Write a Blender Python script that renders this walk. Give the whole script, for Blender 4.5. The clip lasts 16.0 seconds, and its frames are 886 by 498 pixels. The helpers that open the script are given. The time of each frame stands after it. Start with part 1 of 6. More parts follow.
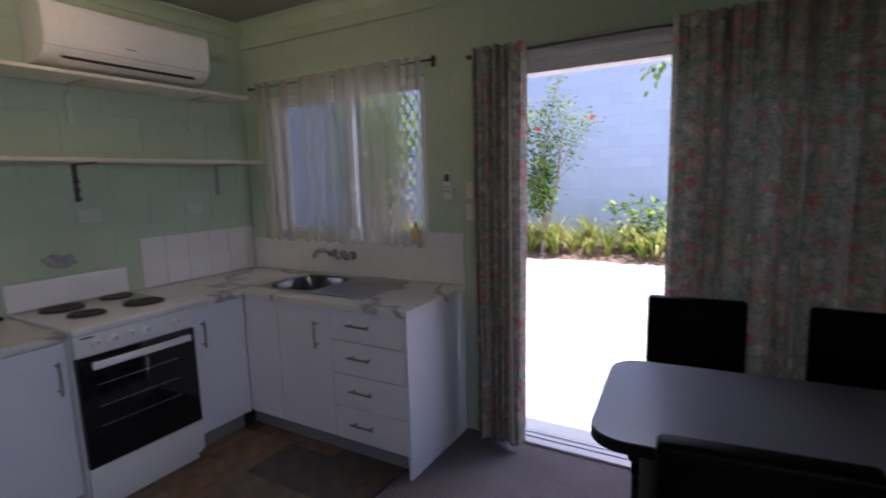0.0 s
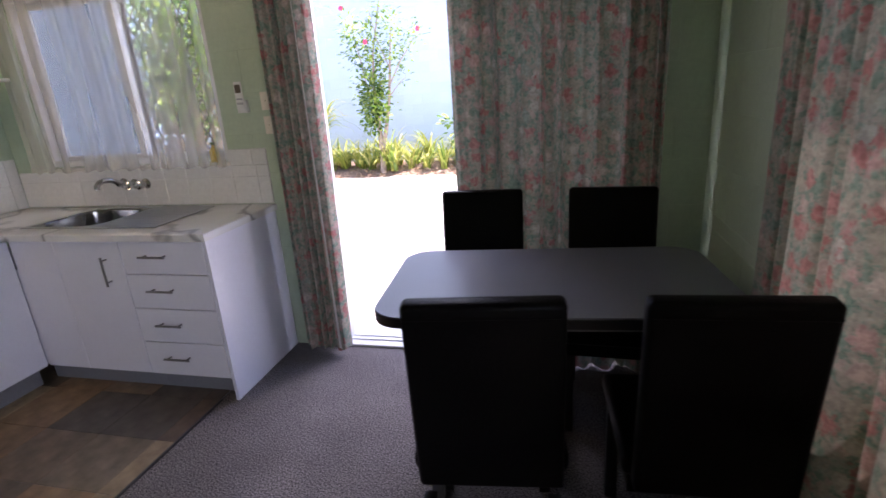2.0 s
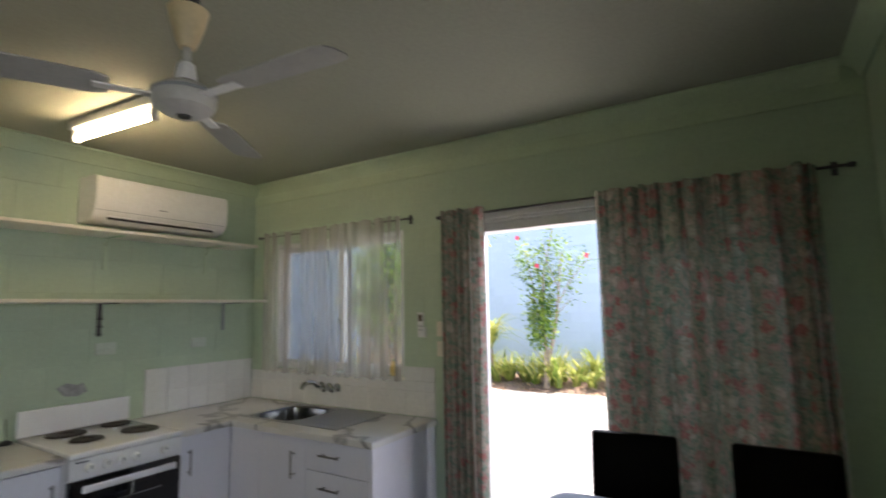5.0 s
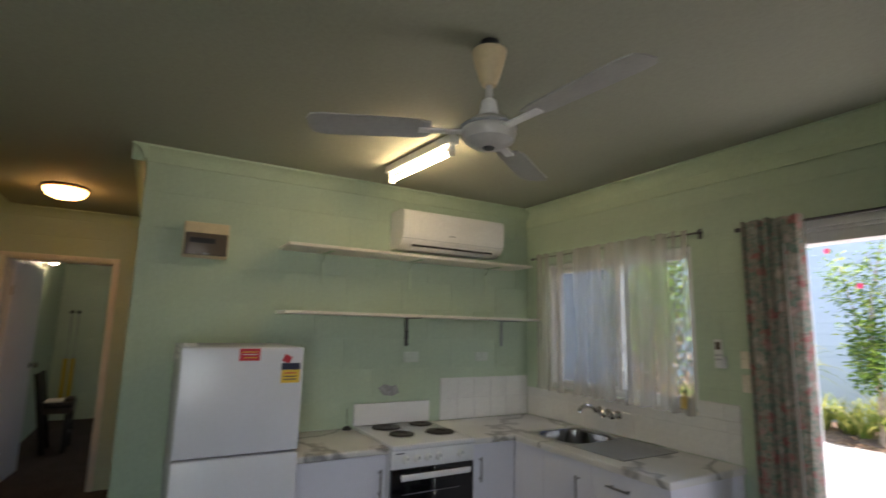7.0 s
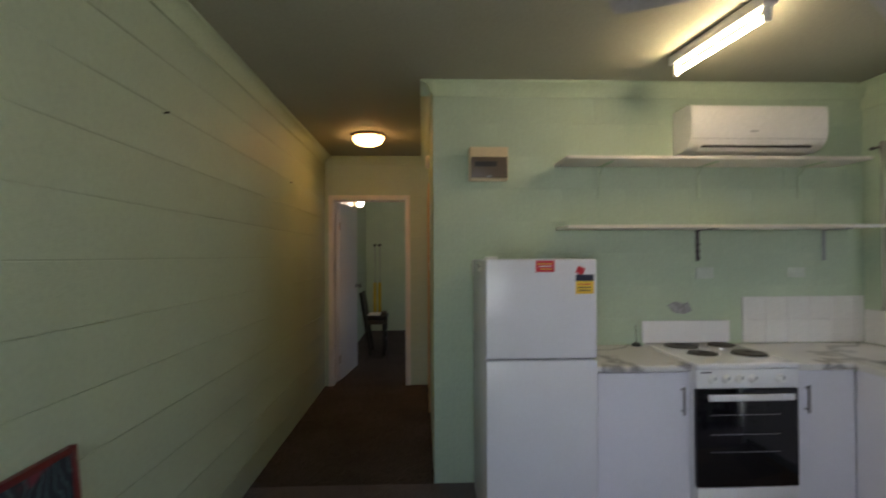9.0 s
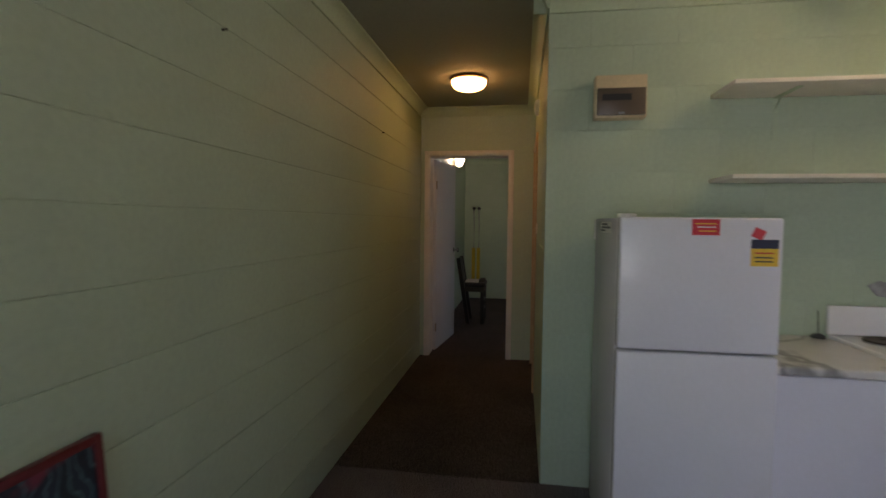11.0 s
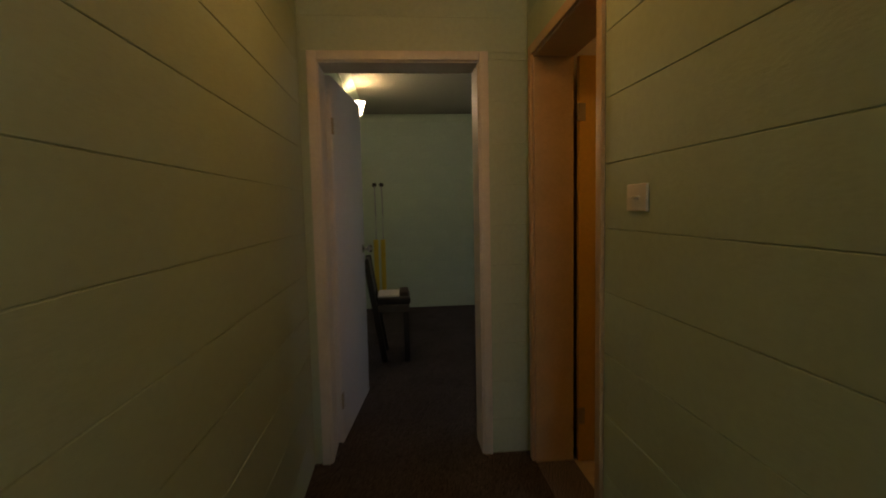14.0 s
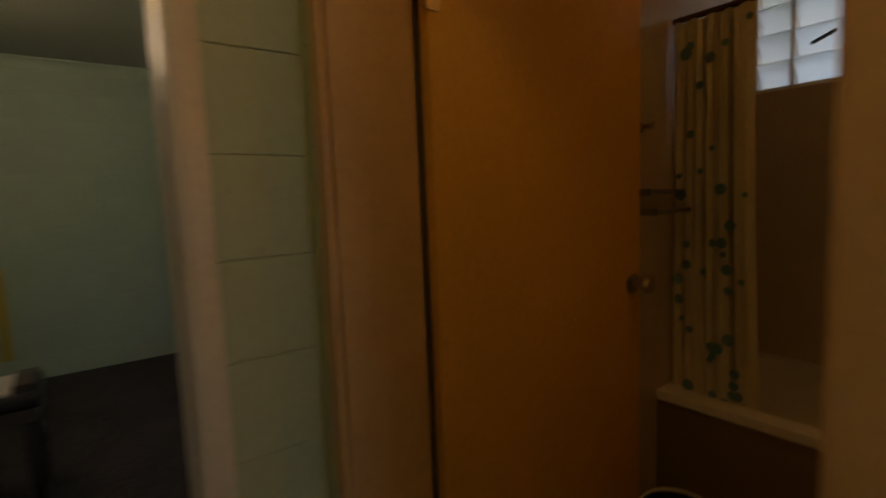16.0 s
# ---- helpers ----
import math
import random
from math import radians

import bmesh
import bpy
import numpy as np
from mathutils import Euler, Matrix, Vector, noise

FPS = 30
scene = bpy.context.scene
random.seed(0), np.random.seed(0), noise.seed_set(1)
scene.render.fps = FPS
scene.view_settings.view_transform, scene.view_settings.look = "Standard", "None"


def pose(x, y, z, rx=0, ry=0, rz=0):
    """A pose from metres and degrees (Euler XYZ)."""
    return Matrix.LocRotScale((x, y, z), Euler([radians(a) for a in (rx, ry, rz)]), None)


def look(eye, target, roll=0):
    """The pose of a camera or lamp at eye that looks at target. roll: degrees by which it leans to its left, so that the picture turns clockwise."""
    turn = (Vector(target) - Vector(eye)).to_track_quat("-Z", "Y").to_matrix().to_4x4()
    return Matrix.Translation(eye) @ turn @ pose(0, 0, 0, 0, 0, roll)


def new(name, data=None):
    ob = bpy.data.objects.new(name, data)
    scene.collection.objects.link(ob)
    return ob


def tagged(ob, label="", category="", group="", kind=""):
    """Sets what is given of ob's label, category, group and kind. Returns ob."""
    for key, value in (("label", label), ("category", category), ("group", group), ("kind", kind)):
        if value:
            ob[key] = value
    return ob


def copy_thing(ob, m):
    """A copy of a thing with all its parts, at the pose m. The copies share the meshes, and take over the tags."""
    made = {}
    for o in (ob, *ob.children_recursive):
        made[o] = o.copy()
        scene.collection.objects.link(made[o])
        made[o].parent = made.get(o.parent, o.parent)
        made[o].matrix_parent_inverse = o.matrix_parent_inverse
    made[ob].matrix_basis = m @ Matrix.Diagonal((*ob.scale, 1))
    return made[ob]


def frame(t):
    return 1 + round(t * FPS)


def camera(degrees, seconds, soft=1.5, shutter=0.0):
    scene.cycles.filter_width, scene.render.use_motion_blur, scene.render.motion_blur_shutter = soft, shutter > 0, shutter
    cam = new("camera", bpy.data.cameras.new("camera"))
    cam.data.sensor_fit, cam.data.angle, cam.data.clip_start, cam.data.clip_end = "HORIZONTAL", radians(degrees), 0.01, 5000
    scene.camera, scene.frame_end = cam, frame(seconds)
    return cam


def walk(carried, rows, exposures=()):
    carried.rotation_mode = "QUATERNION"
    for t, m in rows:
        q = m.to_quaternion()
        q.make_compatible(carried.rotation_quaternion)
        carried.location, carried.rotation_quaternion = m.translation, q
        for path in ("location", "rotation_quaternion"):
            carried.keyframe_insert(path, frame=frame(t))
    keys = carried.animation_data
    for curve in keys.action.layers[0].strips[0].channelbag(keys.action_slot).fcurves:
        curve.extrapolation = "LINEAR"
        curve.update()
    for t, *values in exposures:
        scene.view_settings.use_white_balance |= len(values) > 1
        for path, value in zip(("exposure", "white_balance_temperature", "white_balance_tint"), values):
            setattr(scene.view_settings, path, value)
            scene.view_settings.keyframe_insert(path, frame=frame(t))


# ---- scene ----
cam = camera(83.0, 16.0, soft=1.6, shutter=0.7)
PATH = [
    (0, (3.009, -2.449, 1.458), (2.013, -0.737, 1.177), -1.6),
    (0.5, (3.054, -2.428, 1.441), (2.224, -0.643, 1.09), -1.9),
    (1, (3.109, -2.404, 1.412), (2.451, -0.57, 0.964), -2.5),
    (1.5, (3.161, -2.41, 1.394), (2.644, -0.559, 0.843), -3.1),
    (2, (3.253, -2.412, 1.378), (2.79, -0.561, 0.777), -4.0),
    (2.5, (3.391, -2.434, 1.385), (2.868, -0.589, 0.817), -3.7),
    (3, (3.514, -2.486, 1.418), (2.92, -0.628, 0.978), -2.8),
    (3.5, (3.543, -2.514, 1.468), (2.894, -0.634, 1.257), -2.4),
    (3.7, (3.538, -2.513, 1.488), (2.859, -0.635, 1.378), -2.0),
    (5.8, (3.363, -2.672, 1.519), (2.025, -1.224, 1.853), -0.1),
    (6, (3.359, -2.669, 1.517), (1.944, -1.296, 1.854), 0.2),
    (6.5, (3.325, -2.688, 1.524), (1.753, -1.498, 1.857), 0.8),
    (7, (3.285, -2.7, 1.521), (1.57, -1.719, 1.831), 1.3),
    (7.5, (3.252, -2.725, 1.509), (1.431, -1.941, 1.772), 1.4),
    (8, (3.21, -2.765, 1.49), (1.292, -2.235, 1.692), 1.2),
    (8.5, (3.179, -2.823, 1.465), (1.206, -2.523, 1.595), 0.5),
    (9, (3.156, -2.878, 1.429), (1.158, -2.796, 1.455), -0.3),
    (9.5, (3.14, -2.906, 1.405), (1.142, -2.977, 1.345), -1.0),
    (9.7, (3.166, -2.903, 1.401), (1.172, -3.031, 1.313), -1.3),
    (12, (1.857, -3.039, 1.359), (-0.11, -3.39, 1.264), 1.5),
    (12.5, (1.449, -3.176, 1.344), (-0.536, -3.389, 1.22), -0.3),
    (13, (0.98, -3.294, 1.34), (-1.007, -3.478, 1.211), -0.3),
    (13.5, (0.564, -3.404, 1.325), (-1.429, -3.453, 1.173), -0.4),
    (14, (0.16, -3.482, 1.324), (-1.825, -3.309, 1.158), -1.2),
    (14.5, (-0.254, -3.471, 1.329), (-2.234, -3.222, 1.195), -0.4),
    (15, (-0.668, -3.467, 1.33), (-2.575, -2.891, 1.16), -1.6),
    (15.3, (-0.878, -3.43, 1.325), (-2.715, -2.665, 1.138), -2.1),
    (15.5, (-1.026, -3.392, 1.331), (-2.814, -2.532, 1.112), -3.3),
    (16, (-1.362, -3.238, 1.338), (-2.955, -2.048, 1.13), -2.2),
]
EXPOSURES = [(0.0, 0.96, 6350, 33), (0.5, 1.08, 6350, 33), (1.0, 1.45, 6550, 33), (1.5, 1.78, 6650, 32), (2.0, 2.03, 6650, 31), (2.5, 2.10, 6700, 30), (3.0, 2.12, 6750, 27),
             (3.5, 2.10, 6900, 24), (6.0, 1.40, 7000, 17), (6.5, 1.42, 7050, 17), (7.5, 1.70, 7150, 19), (9.0, 1.8, 6950, 19), (9.5, 1.72, 6900, 20), (12.0, 1.42, 7350, 25), (13.0, 1.42, 7800, 22), (14.0, 1.35, 8200, 18), (16.0, 1.32, 8000, 16)]
SKY, SUN_POWER, DOOR_POWER, WINDOW_POWER, BEDROOM_POWER = 0.15, 5.0, 19.0, 1.6, 0.012
TUBE_POWER, DOME_POWER, SCONCE_POWER, BATH_POWER = 20.0, 5.2, 12.5, 5.4
walk(cam, [(t, look(eye, aim, roll)) for t, eye, aim, roll in PATH], EXPOSURES)

# ---- light ----
SUN = Vector((0.34, -0.07, 0.93)).normalized()
world = bpy.data.worlds.new("sky")
scene.world = world
world.use_nodes = True
wn = world.node_tree.nodes
sky = wn.new("ShaderNodeTexSky")
sky.sky_type, sky.sun_disc = "NISHITA", False
sky.sun_elevation, sky.sun_rotation = math.asin(SUN.z), math.atan2(SUN.x, SUN.y)
wn["Background"].inputs[1].default_value = SKY
world.node_tree.links.new(sky.outputs[0], wn["Background"].inputs[0])
sun = new("sun", bpy.data.lights.new("sun", "SUN"))
sun.data.energy, sun.data.angle, sun.data.color = SUN_POWER, radians(0.5), (1.0, 0.95, 0.88)
sun.matrix_world = look(SUN * 30, (0, 0, 0))
# sky light through the uncurtained half of the side window
daylight = new("window_daylight", bpy.data.lights.new("window_daylight", "AREA"))
daylight.data.shape, daylight.data.size, daylight.data.size_y = "RECTANGLE", 1.1, 1.1
daylight.data.energy, daylight.data.color = WINDOW_POWER, (0.76, 0.86, 1.0)
daylight.data.spread = radians(80)
daylight.matrix_world = look((3.93, -3.10, 1.36), (0.4, -0.9, 0.6))
# added lamp out of view above the open door, boosting its sky light indoors
doorlight = new("door_fill", bpy.data.lights.new("door_fill", "AREA"))
doorlight.data.shape, doorlight.data.size, doorlight.data.size_y = "RECTANGLE", 0.72, 0.6
doorlight.data.energy, doorlight.data.color = DOOR_POWER, (0.80, 0.86, 1.0)
doorlight.matrix_world = look((2.40, 0.62, 2.52), (2.35, -1.0, 0.3))
# sky light through an assumed bedroom window, added out of view to light the door
bedlight = new("bedroom_daylight", bpy.data.lights.new("bedroom_daylight", "AREA"))
bedlight.data.shape, bedlight.data.size, bedlight.data.size_y = "RECTANGLE", 1.5, 1.0
bedlight.data.energy, bedlight.data.color = BEDROOM_POWER, (0.82, 0.88, 1.0)
bedlight.matrix_world = look((-4.1, -0.36, 1.45), (-4.1, -3.0, 1.35))


# ---- materials ----
def nodes_of(name):
    m = bpy.data.materials.new(name)
    m.use_nodes = True
    n, l = m.node_tree.nodes, m.node_tree.links
    return m, n, l, n["Principled BSDF"]


def mat(name, col, rough=0.5, metal=0.0, vary=0.12, scale=3.0, grain=0.06, grain_scale=60.0, bump=0.0, bump_scale=80.0,
        random_tone=0.0, spec=0.5, coat=0.0):
    """Paint, laminate, plastic or metal with blotches, fine grain and relief."""
    m, n, l, p = nodes_of(name)
    tc = n.new("ShaderNodeTexCoord")
    big, fine = n.new("ShaderNodeTexNoise"), n.new("ShaderNodeTexNoise")
    big.inputs["Scale"].default_value, big.inputs["Detail"].default_value = scale, 5
    fine.inputs["Scale"].default_value, fine.inputs["Detail"].default_value = grain_scale, 3
    for q in (big, fine):
        l.new(tc.outputs["Object"], q.inputs["Vector"])
    a, b = n.new("ShaderNodeMapRange"), n.new("ShaderNodeMapRange")
    for q, src, amount in ((a, big, vary), (b, fine, grain)):
        q.inputs["From Min"].default_value, q.inputs["From Max"].default_value = 0.3, 0.7
        q.inputs["To Min"].default_value, q.inputs["To Max"].default_value = 1 - amount, 1 + amount * 0.5
        l.new(src.outputs["Fac"], q.inputs["Value"])
    mul = n.new("ShaderNodeMath")
    mul.operation = "MULTIPLY"
    l.new(a.outputs[0], mul.inputs[0])
    l.new(b.outputs[0], mul.inputs[1])
    tone = mul
    if random_tone:
        info, r = n.new("ShaderNodeObjectInfo"), n.new("ShaderNodeMapRange")
        r.inputs["To Min"].default_value, r.inputs["To Max"].default_value = 1 - random_tone, 1 + random_tone * 0.4
        l.new(info.outputs["Random"], r.inputs["Value"])
        tone = n.new("ShaderNodeMath")
        tone.operation = "MULTIPLY"
        l.new(mul.outputs[0], tone.inputs[0])
        l.new(r.outputs[0], tone.inputs[1])
    mix = n.new("ShaderNodeVectorMath")
    mix.operation = "SCALE"
    mix.inputs[0].default_value = col
    l.new(tone.outputs[0], mix.inputs["Scale"])
    l.new(mix.outputs[0], p.inputs["Base Color"])
    rr = n.new("ShaderNodeMapRange")
    rr.inputs["To Min"].default_value, rr.inputs["To Max"].default_value = max(0.02, rough * 0.85), min(1, rough * 1.15)
    l.new(big.outputs["Fac"], rr.inputs["Value"])
    l.new(rr.outputs[0], p.inputs["Roughness"])
    p.inputs["Metallic"].default_value = metal
    p.inputs["Specular IOR Level"].default_value = spec
    p.inputs["Coat Weight"].default_value = coat
    if bump:
        bn, bp = n.new("ShaderNodeTexNoise"), n.new("ShaderNodeBump")
        bn.inputs["Scale"].default_value, bn.inputs["Detail"].default_value = bump_scale, 4
        bp.inputs["Strength"].default_value, bp.inputs["Distance"].default_value = bump, 0.004
        l.new(tc.outputs["Object"], bn.inputs["Vector"])
        l.new(bn.outputs["Fac"], bp.inputs["Height"])
        l.new(bp.outputs[0], p.inputs["Normal"])
    return m


def glow(name, col, strength):
    m, n, l, p = nodes_of(name)
    p.inputs["Base Color"].default_value = (*col, 1)
    p.inputs["Emission Color"].default_value = (*col, 1)
    p.inputs["Emission Strength"].default_value = strength
    return m


def ramp(n, stops):
    r = n.new("ShaderNodeValToRGB")
    e = r.color_ramp.elements
    while len(e) < len(stops):
        e.new(0.5)
    for q, (pos, c) in zip(e, stops):
        q.position, q.color = pos, (*c, 1)
    return r


def floral(name, through_light):
    """Printed cotton: grey-green ground with teal leaves and blurred coral and cream blooms of petals."""
    m, n, l, p = nodes_of(name)
    tc = n.new("ShaderNodeTexCoord")

    def noise(scale, at, detail=4):
        q, mp = n.new("ShaderNodeTexNoise"), n.new("ShaderNodeMapping")
        q.inputs["Scale"].default_value, q.inputs["Detail"].default_value = scale, detail
        q.inputs["Roughness"].default_value = 0.62
        mp.inputs["Location"].default_value = at
        l.new(tc.outputs["Object"], mp.inputs["Vector"])
        l.new(mp.outputs[0], q.inputs["Vector"])
        return q

    warp, leaves, spots, petals = noise(24, (0, 0, 0)), noise(30, (3.1, 1.7, 5.3)), noise(80, (6.2, 3.4, 1.1)), noise(62, (1.5, 8.0, 2.2), 2)
    shift, add = n.new("ShaderNodeVectorMath"), n.new("ShaderNodeVectorMath")
    shift.operation = "SCALE"
    shift.inputs["Scale"].default_value = 0.06
    l.new(warp.outputs["Color"], shift.inputs[0])
    l.new(tc.outputs["Object"], add.inputs[0])
    l.new(shift.outputs[0], add.inputs[1])
    cell = n.new("ShaderNodeTexVoronoi")
    cell.inputs["Scale"].default_value, cell.inputs["Randomness"].default_value = 17.0, 1.0
    l.new(add.outputs[0], cell.inputs["Vector"])
    base = ramp(n, [(0.3, (0.25, 0.245, 0.205)), (0.5, (0.37, 0.335, 0.28)), (0.7, (0.47, 0.42, 0.35))])
    l.new(spots.outputs["Fac"], base.inputs[0])
    lf = ramp(n, [(0.49, (0, 0, 0)), (0.56, (1, 1, 1))])
    l.new(leaves.outputs["Fac"], lf.inputs[0])
    green = ramp(n, [(0.35, (0.13, 0.21, 0.165)), (0.6, (0.26, 0.335, 0.275))])
    l.new(spots.outputs["Fac"], green.inputs[0])
    # petals break the round edge of each bloom
    edge = n.new("ShaderNodeMath")
    edge.operation = "MULTIPLY_ADD"
    edge.inputs[1].default_value = 0.9
    l.new(petals.outputs["Fac"], edge.inputs[0])
    l.new(cell.outputs["Distance"], edge.inputs[2])
    fl = ramp(n, [(0.78, (1, 1, 1)), (0.95, (0, 0, 0))])
    l.new(edge.outputs[0], fl.inputs[0])
    pick = n.new("ShaderNodeSeparateColor")
    l.new(cell.outputs["Color"], pick.inputs[0])
    hue = ramp(n, [(0.0, (0.46, 0.195, 0.18)), (0.30, (0.50, 0.27, 0.25)), (0.5, (0.55, 0.40, 0.36)), (0.75, (0.58, 0.52, 0.46)), (1.0, (0.32, 0.38, 0.33))])
    l.new(pick.outputs[0], hue.inputs[0])
    vein = ramp(n, [(0.36, (0.72, 0.70, 0.70)), (0.6, (1.08, 1.08, 1.08))])
    l.new(petals.outputs["Fac"], vein.inputs[0])
    mv = n.new("ShaderNodeMixRGB")
    mv.blend_type = "MULTIPLY"
    mv.inputs[0].default_value = 1
    l.new(hue.outputs[0], mv.inputs[1])
    l.new(vein.outputs[0], mv.inputs[2])
    m1, m2 = n.new("ShaderNodeMixRGB"), n.new("ShaderNodeMixRGB")
    l.new(lf.outputs[0], m1.inputs[0])
    l.new(base.outputs[0], m1.inputs[1])
    l.new(green.outputs[0], m1.inputs[2])
    l.new(fl.outputs[0], m2.inputs[0])
    l.new(m1.outputs[0], m2.inputs[1])
    l.new(mv.outputs[0], m2.inputs[2])
    l.new(m2.outputs[0], p.inputs["Base Color"])
    p.inputs["Roughness"].default_value = 0.9
    p.inputs["Specular IOR Level"].default_value = 0.1
    wv, bp = n.new("ShaderNodeTexNoise"), n.new("ShaderNodeBump")
    wv.inputs["Scale"].default_value = 400
    bp.inputs["Strength"].default_value, bp.inputs["Distance"].default_value = 0.25, 0.002
    l.new(tc.outputs["Object"], wv.inputs["Vector"])
    l.new(wv.outputs["Fac"], bp.inputs["Height"])
    l.new(bp.outputs[0], p.inputs["Normal"])
    tr, mx = n.new("ShaderNodeBsdfTranslucent"), n.new("ShaderNodeMixShader")
    l.new(m2.outputs[0], tr.inputs[0])
    mx.inputs[0].default_value = through_light
    l.new(p.outputs[0], mx.inputs[1])
    l.new(tr.outputs[0], mx.inputs[2])
    l.new(mx.outputs[0], n["Material Output"].inputs[0])
    return m


def sheer(name):
    """Thin white voile with a woven lace figure: partly open, partly cloth."""
    m, n, l, p = nodes_of(name)
    tc, nz = n.new("ShaderNodeTexCoord"), n.new("ShaderNodeTexNoise")
    nz.inputs["Scale"].default_value, nz.inputs["Detail"].default_value = 10, 2
    gather = n.new("ShaderNodeMapping")
    gather.inputs["Scale"].default_value = (1.0, 1.0, 0.05)
    l.new(tc.outputs["Object"], gather.inputs["Vector"])
    l.new(gather.outputs[0], nz.inputs["Vector"])
    tp, tl, df = n.new("ShaderNodeBsdfTransparent"), n.new("ShaderNodeBsdfTranslucent"), n.new("ShaderNodeBsdfDiffuse")
    for q in (tl, df):
        q.inputs[0].default_value = (0.70, 0.67, 0.63, 1)
    a, b, r = n.new("ShaderNodeMixShader"), n.new("ShaderNodeMixShader"), n.new("ShaderNodeMapRange")
    a.inputs[0].default_value = 0.75
    l.new(tl.outputs[0], a.inputs[1])
    l.new(df.outputs[0], a.inputs[2])
    r.inputs["From Min"].default_value, r.inputs["From Max"].default_value = 0.35, 0.65
    r.inputs["To Min"].default_value, r.inputs["To Max"].default_value = 0.28, 0.48
    l.new(nz.outputs["Fac"], r.inputs["Value"])
    l.new(r.outputs[0], b.inputs[0])
    l.new(tp.outputs[0], b.inputs[1])
    l.new(a.outputs[0], b.inputs[2])
    l.new(b.outputs[0], n["Material Output"].inputs[0])
    return m


def marble(name):
    """White laminate printed with grey veins."""
    m, n, l, p = nodes_of(name)
    tc, nz, wv = n.new("ShaderNodeTexCoord"), n.new("ShaderNodeTexNoise"), n.new("ShaderNodeTexWave")
    nz.inputs["Scale"].default_value, nz.inputs["Detail"].default_value = 2.6, 6
    wv.inputs["Scale"].default_value, wv.inputs["Distortion"].default_value = 1.1, 11
    wv.inputs["Detail"].default_value, wv.inputs["Detail Scale"].default_value = 4, 1.6
    wv.bands_direction = "DIAGONAL"
    l.new(tc.outputs["Object"], nz.inputs["Vector"])
    l.new(tc.outputs["Object"], wv.inputs["Vector"])
    vein = ramp(n, [(0.0, (0.27, 0.265, 0.26)), (0.04, (0.50, 0.49, 0.48)), (0.12, (0.70, 0.69, 0.67))])
    cloud = ramp(n, [(0.35, (0.72, 0.71, 0.69)), (0.65, (1, 1, 1))])
    l.new(wv.outputs["Fac"], vein.inputs[0])
    l.new(nz.outputs["Fac"], cloud.inputs[0])
    mx = n.new("ShaderNodeMixRGB")
    mx.blend_type = "MULTIPLY"
    mx.inputs[0].default_value = 0.6
    l.new(vein.outputs[0], mx.inputs[1])
    l.new(cloud.outputs[0], mx.inputs[2])
    l.new(mx.outputs[0], p.inputs["Base Color"])
    p.inputs["Roughness"].default_value = 0.28
    return m


def carpet(name, dark, light):
    m, n, l, p = nodes_of(name)
    tc, a, b = n.new("ShaderNodeTexCoord"), n.new("ShaderNodeTexNoise"), n.new("ShaderNodeTexNoise")
    a.inputs["Scale"].default_value, a.inputs["Detail"].default_value = 165, 4
    b.inputs["Scale"].default_value, b.inputs["Detail"].default_value = 2.2, 5
    for q in (a, b):
        l.new(tc.outputs["Object"], q.inputs["Vector"])
    c = ramp(n, [(0.38, dark), (0.64, light)])
    l.new(a.outputs["Fac"], c.inputs[0])
    w = ramp(n, [(0.35, (0.75, 0.75, 0.75)), (0.65, (1, 1, 1))])
    l.new(b.outputs["Fac"], w.inputs[0])
    mx = n.new("ShaderNodeMixRGB")
    mx.blend_type = "MULTIPLY"
    mx.inputs[0].default_value = 1
    l.new(c.outputs[0], mx.inputs[1])
    l.new(w.outputs[0], mx.inputs[2])
    l.new(mx.outputs[0], p.inputs["Base Color"])
    p.inputs["Roughness"].default_value = 1
    p.inputs["Specular IOR Level"].default_value = 0.05
    bp = n.new("ShaderNodeBump")
    bp.inputs["Strength"].default_value, bp.inputs["Distance"].default_value = 0.9, 0.006
    l.new(a.outputs["Fac"], bp.inputs["Height"])
    l.new(bp.outputs[0], p.inputs["Normal"])
    return m


def slate(name):
    """Printed slate-look vinyl, each tile in its own brown, ochre or grey."""
    m, n, l, p = nodes_of(name)
    tc, nz, info = n.new("ShaderNodeTexCoord"), n.new("ShaderNodeTexNoise"), n.new("ShaderNodeObjectInfo")
    nz.inputs["Scale"].default_value, nz.inputs["Detail"].default_value = 11, 6
    l.new(tc.outputs["Object"], nz.inputs["Vector"])
    c = ramp(n, [(0.0, (0.105, 0.082, 0.066)), (0.2, (0.235, 0.140, 0.082)), (0.42, (0.340, 0.230, 0.130)), (0.6, (0.170, 0.142, 0.116)),
                 (0.78, (0.390, 0.290, 0.175)), (0.95, (0.120, 0.104, 0.092))])
    l.new(info.outputs["Random"], c.inputs[0])
    w = ramp(n, [(0.3, (0.45, 0.43, 0.42)), (0.7, (1, 1, 1))])
    l.new(nz.outputs["Fac"], w.inputs[0])
    mx = n.new("ShaderNodeMixRGB")
    mx.blend_type = "MULTIPLY"
    mx.inputs[0].default_value = 1
    l.new(c.outputs[0], mx.inputs[1])
    l.new(w.outputs[0], mx.inputs[2])
    l.new(mx.outputs[0], p.inputs["Base Color"])
    p.inputs["Roughness"].default_value = 0.42
    bp = n.new("ShaderNodeBump")
    bp.inputs["Strength"].default_value, bp.inputs["Distance"].default_value = 0.3, 0.003
    l.new(nz.outputs["Fac"], bp.inputs["Height"])
    l.new(bp.outputs[0], p.inputs["Normal"])
    return m


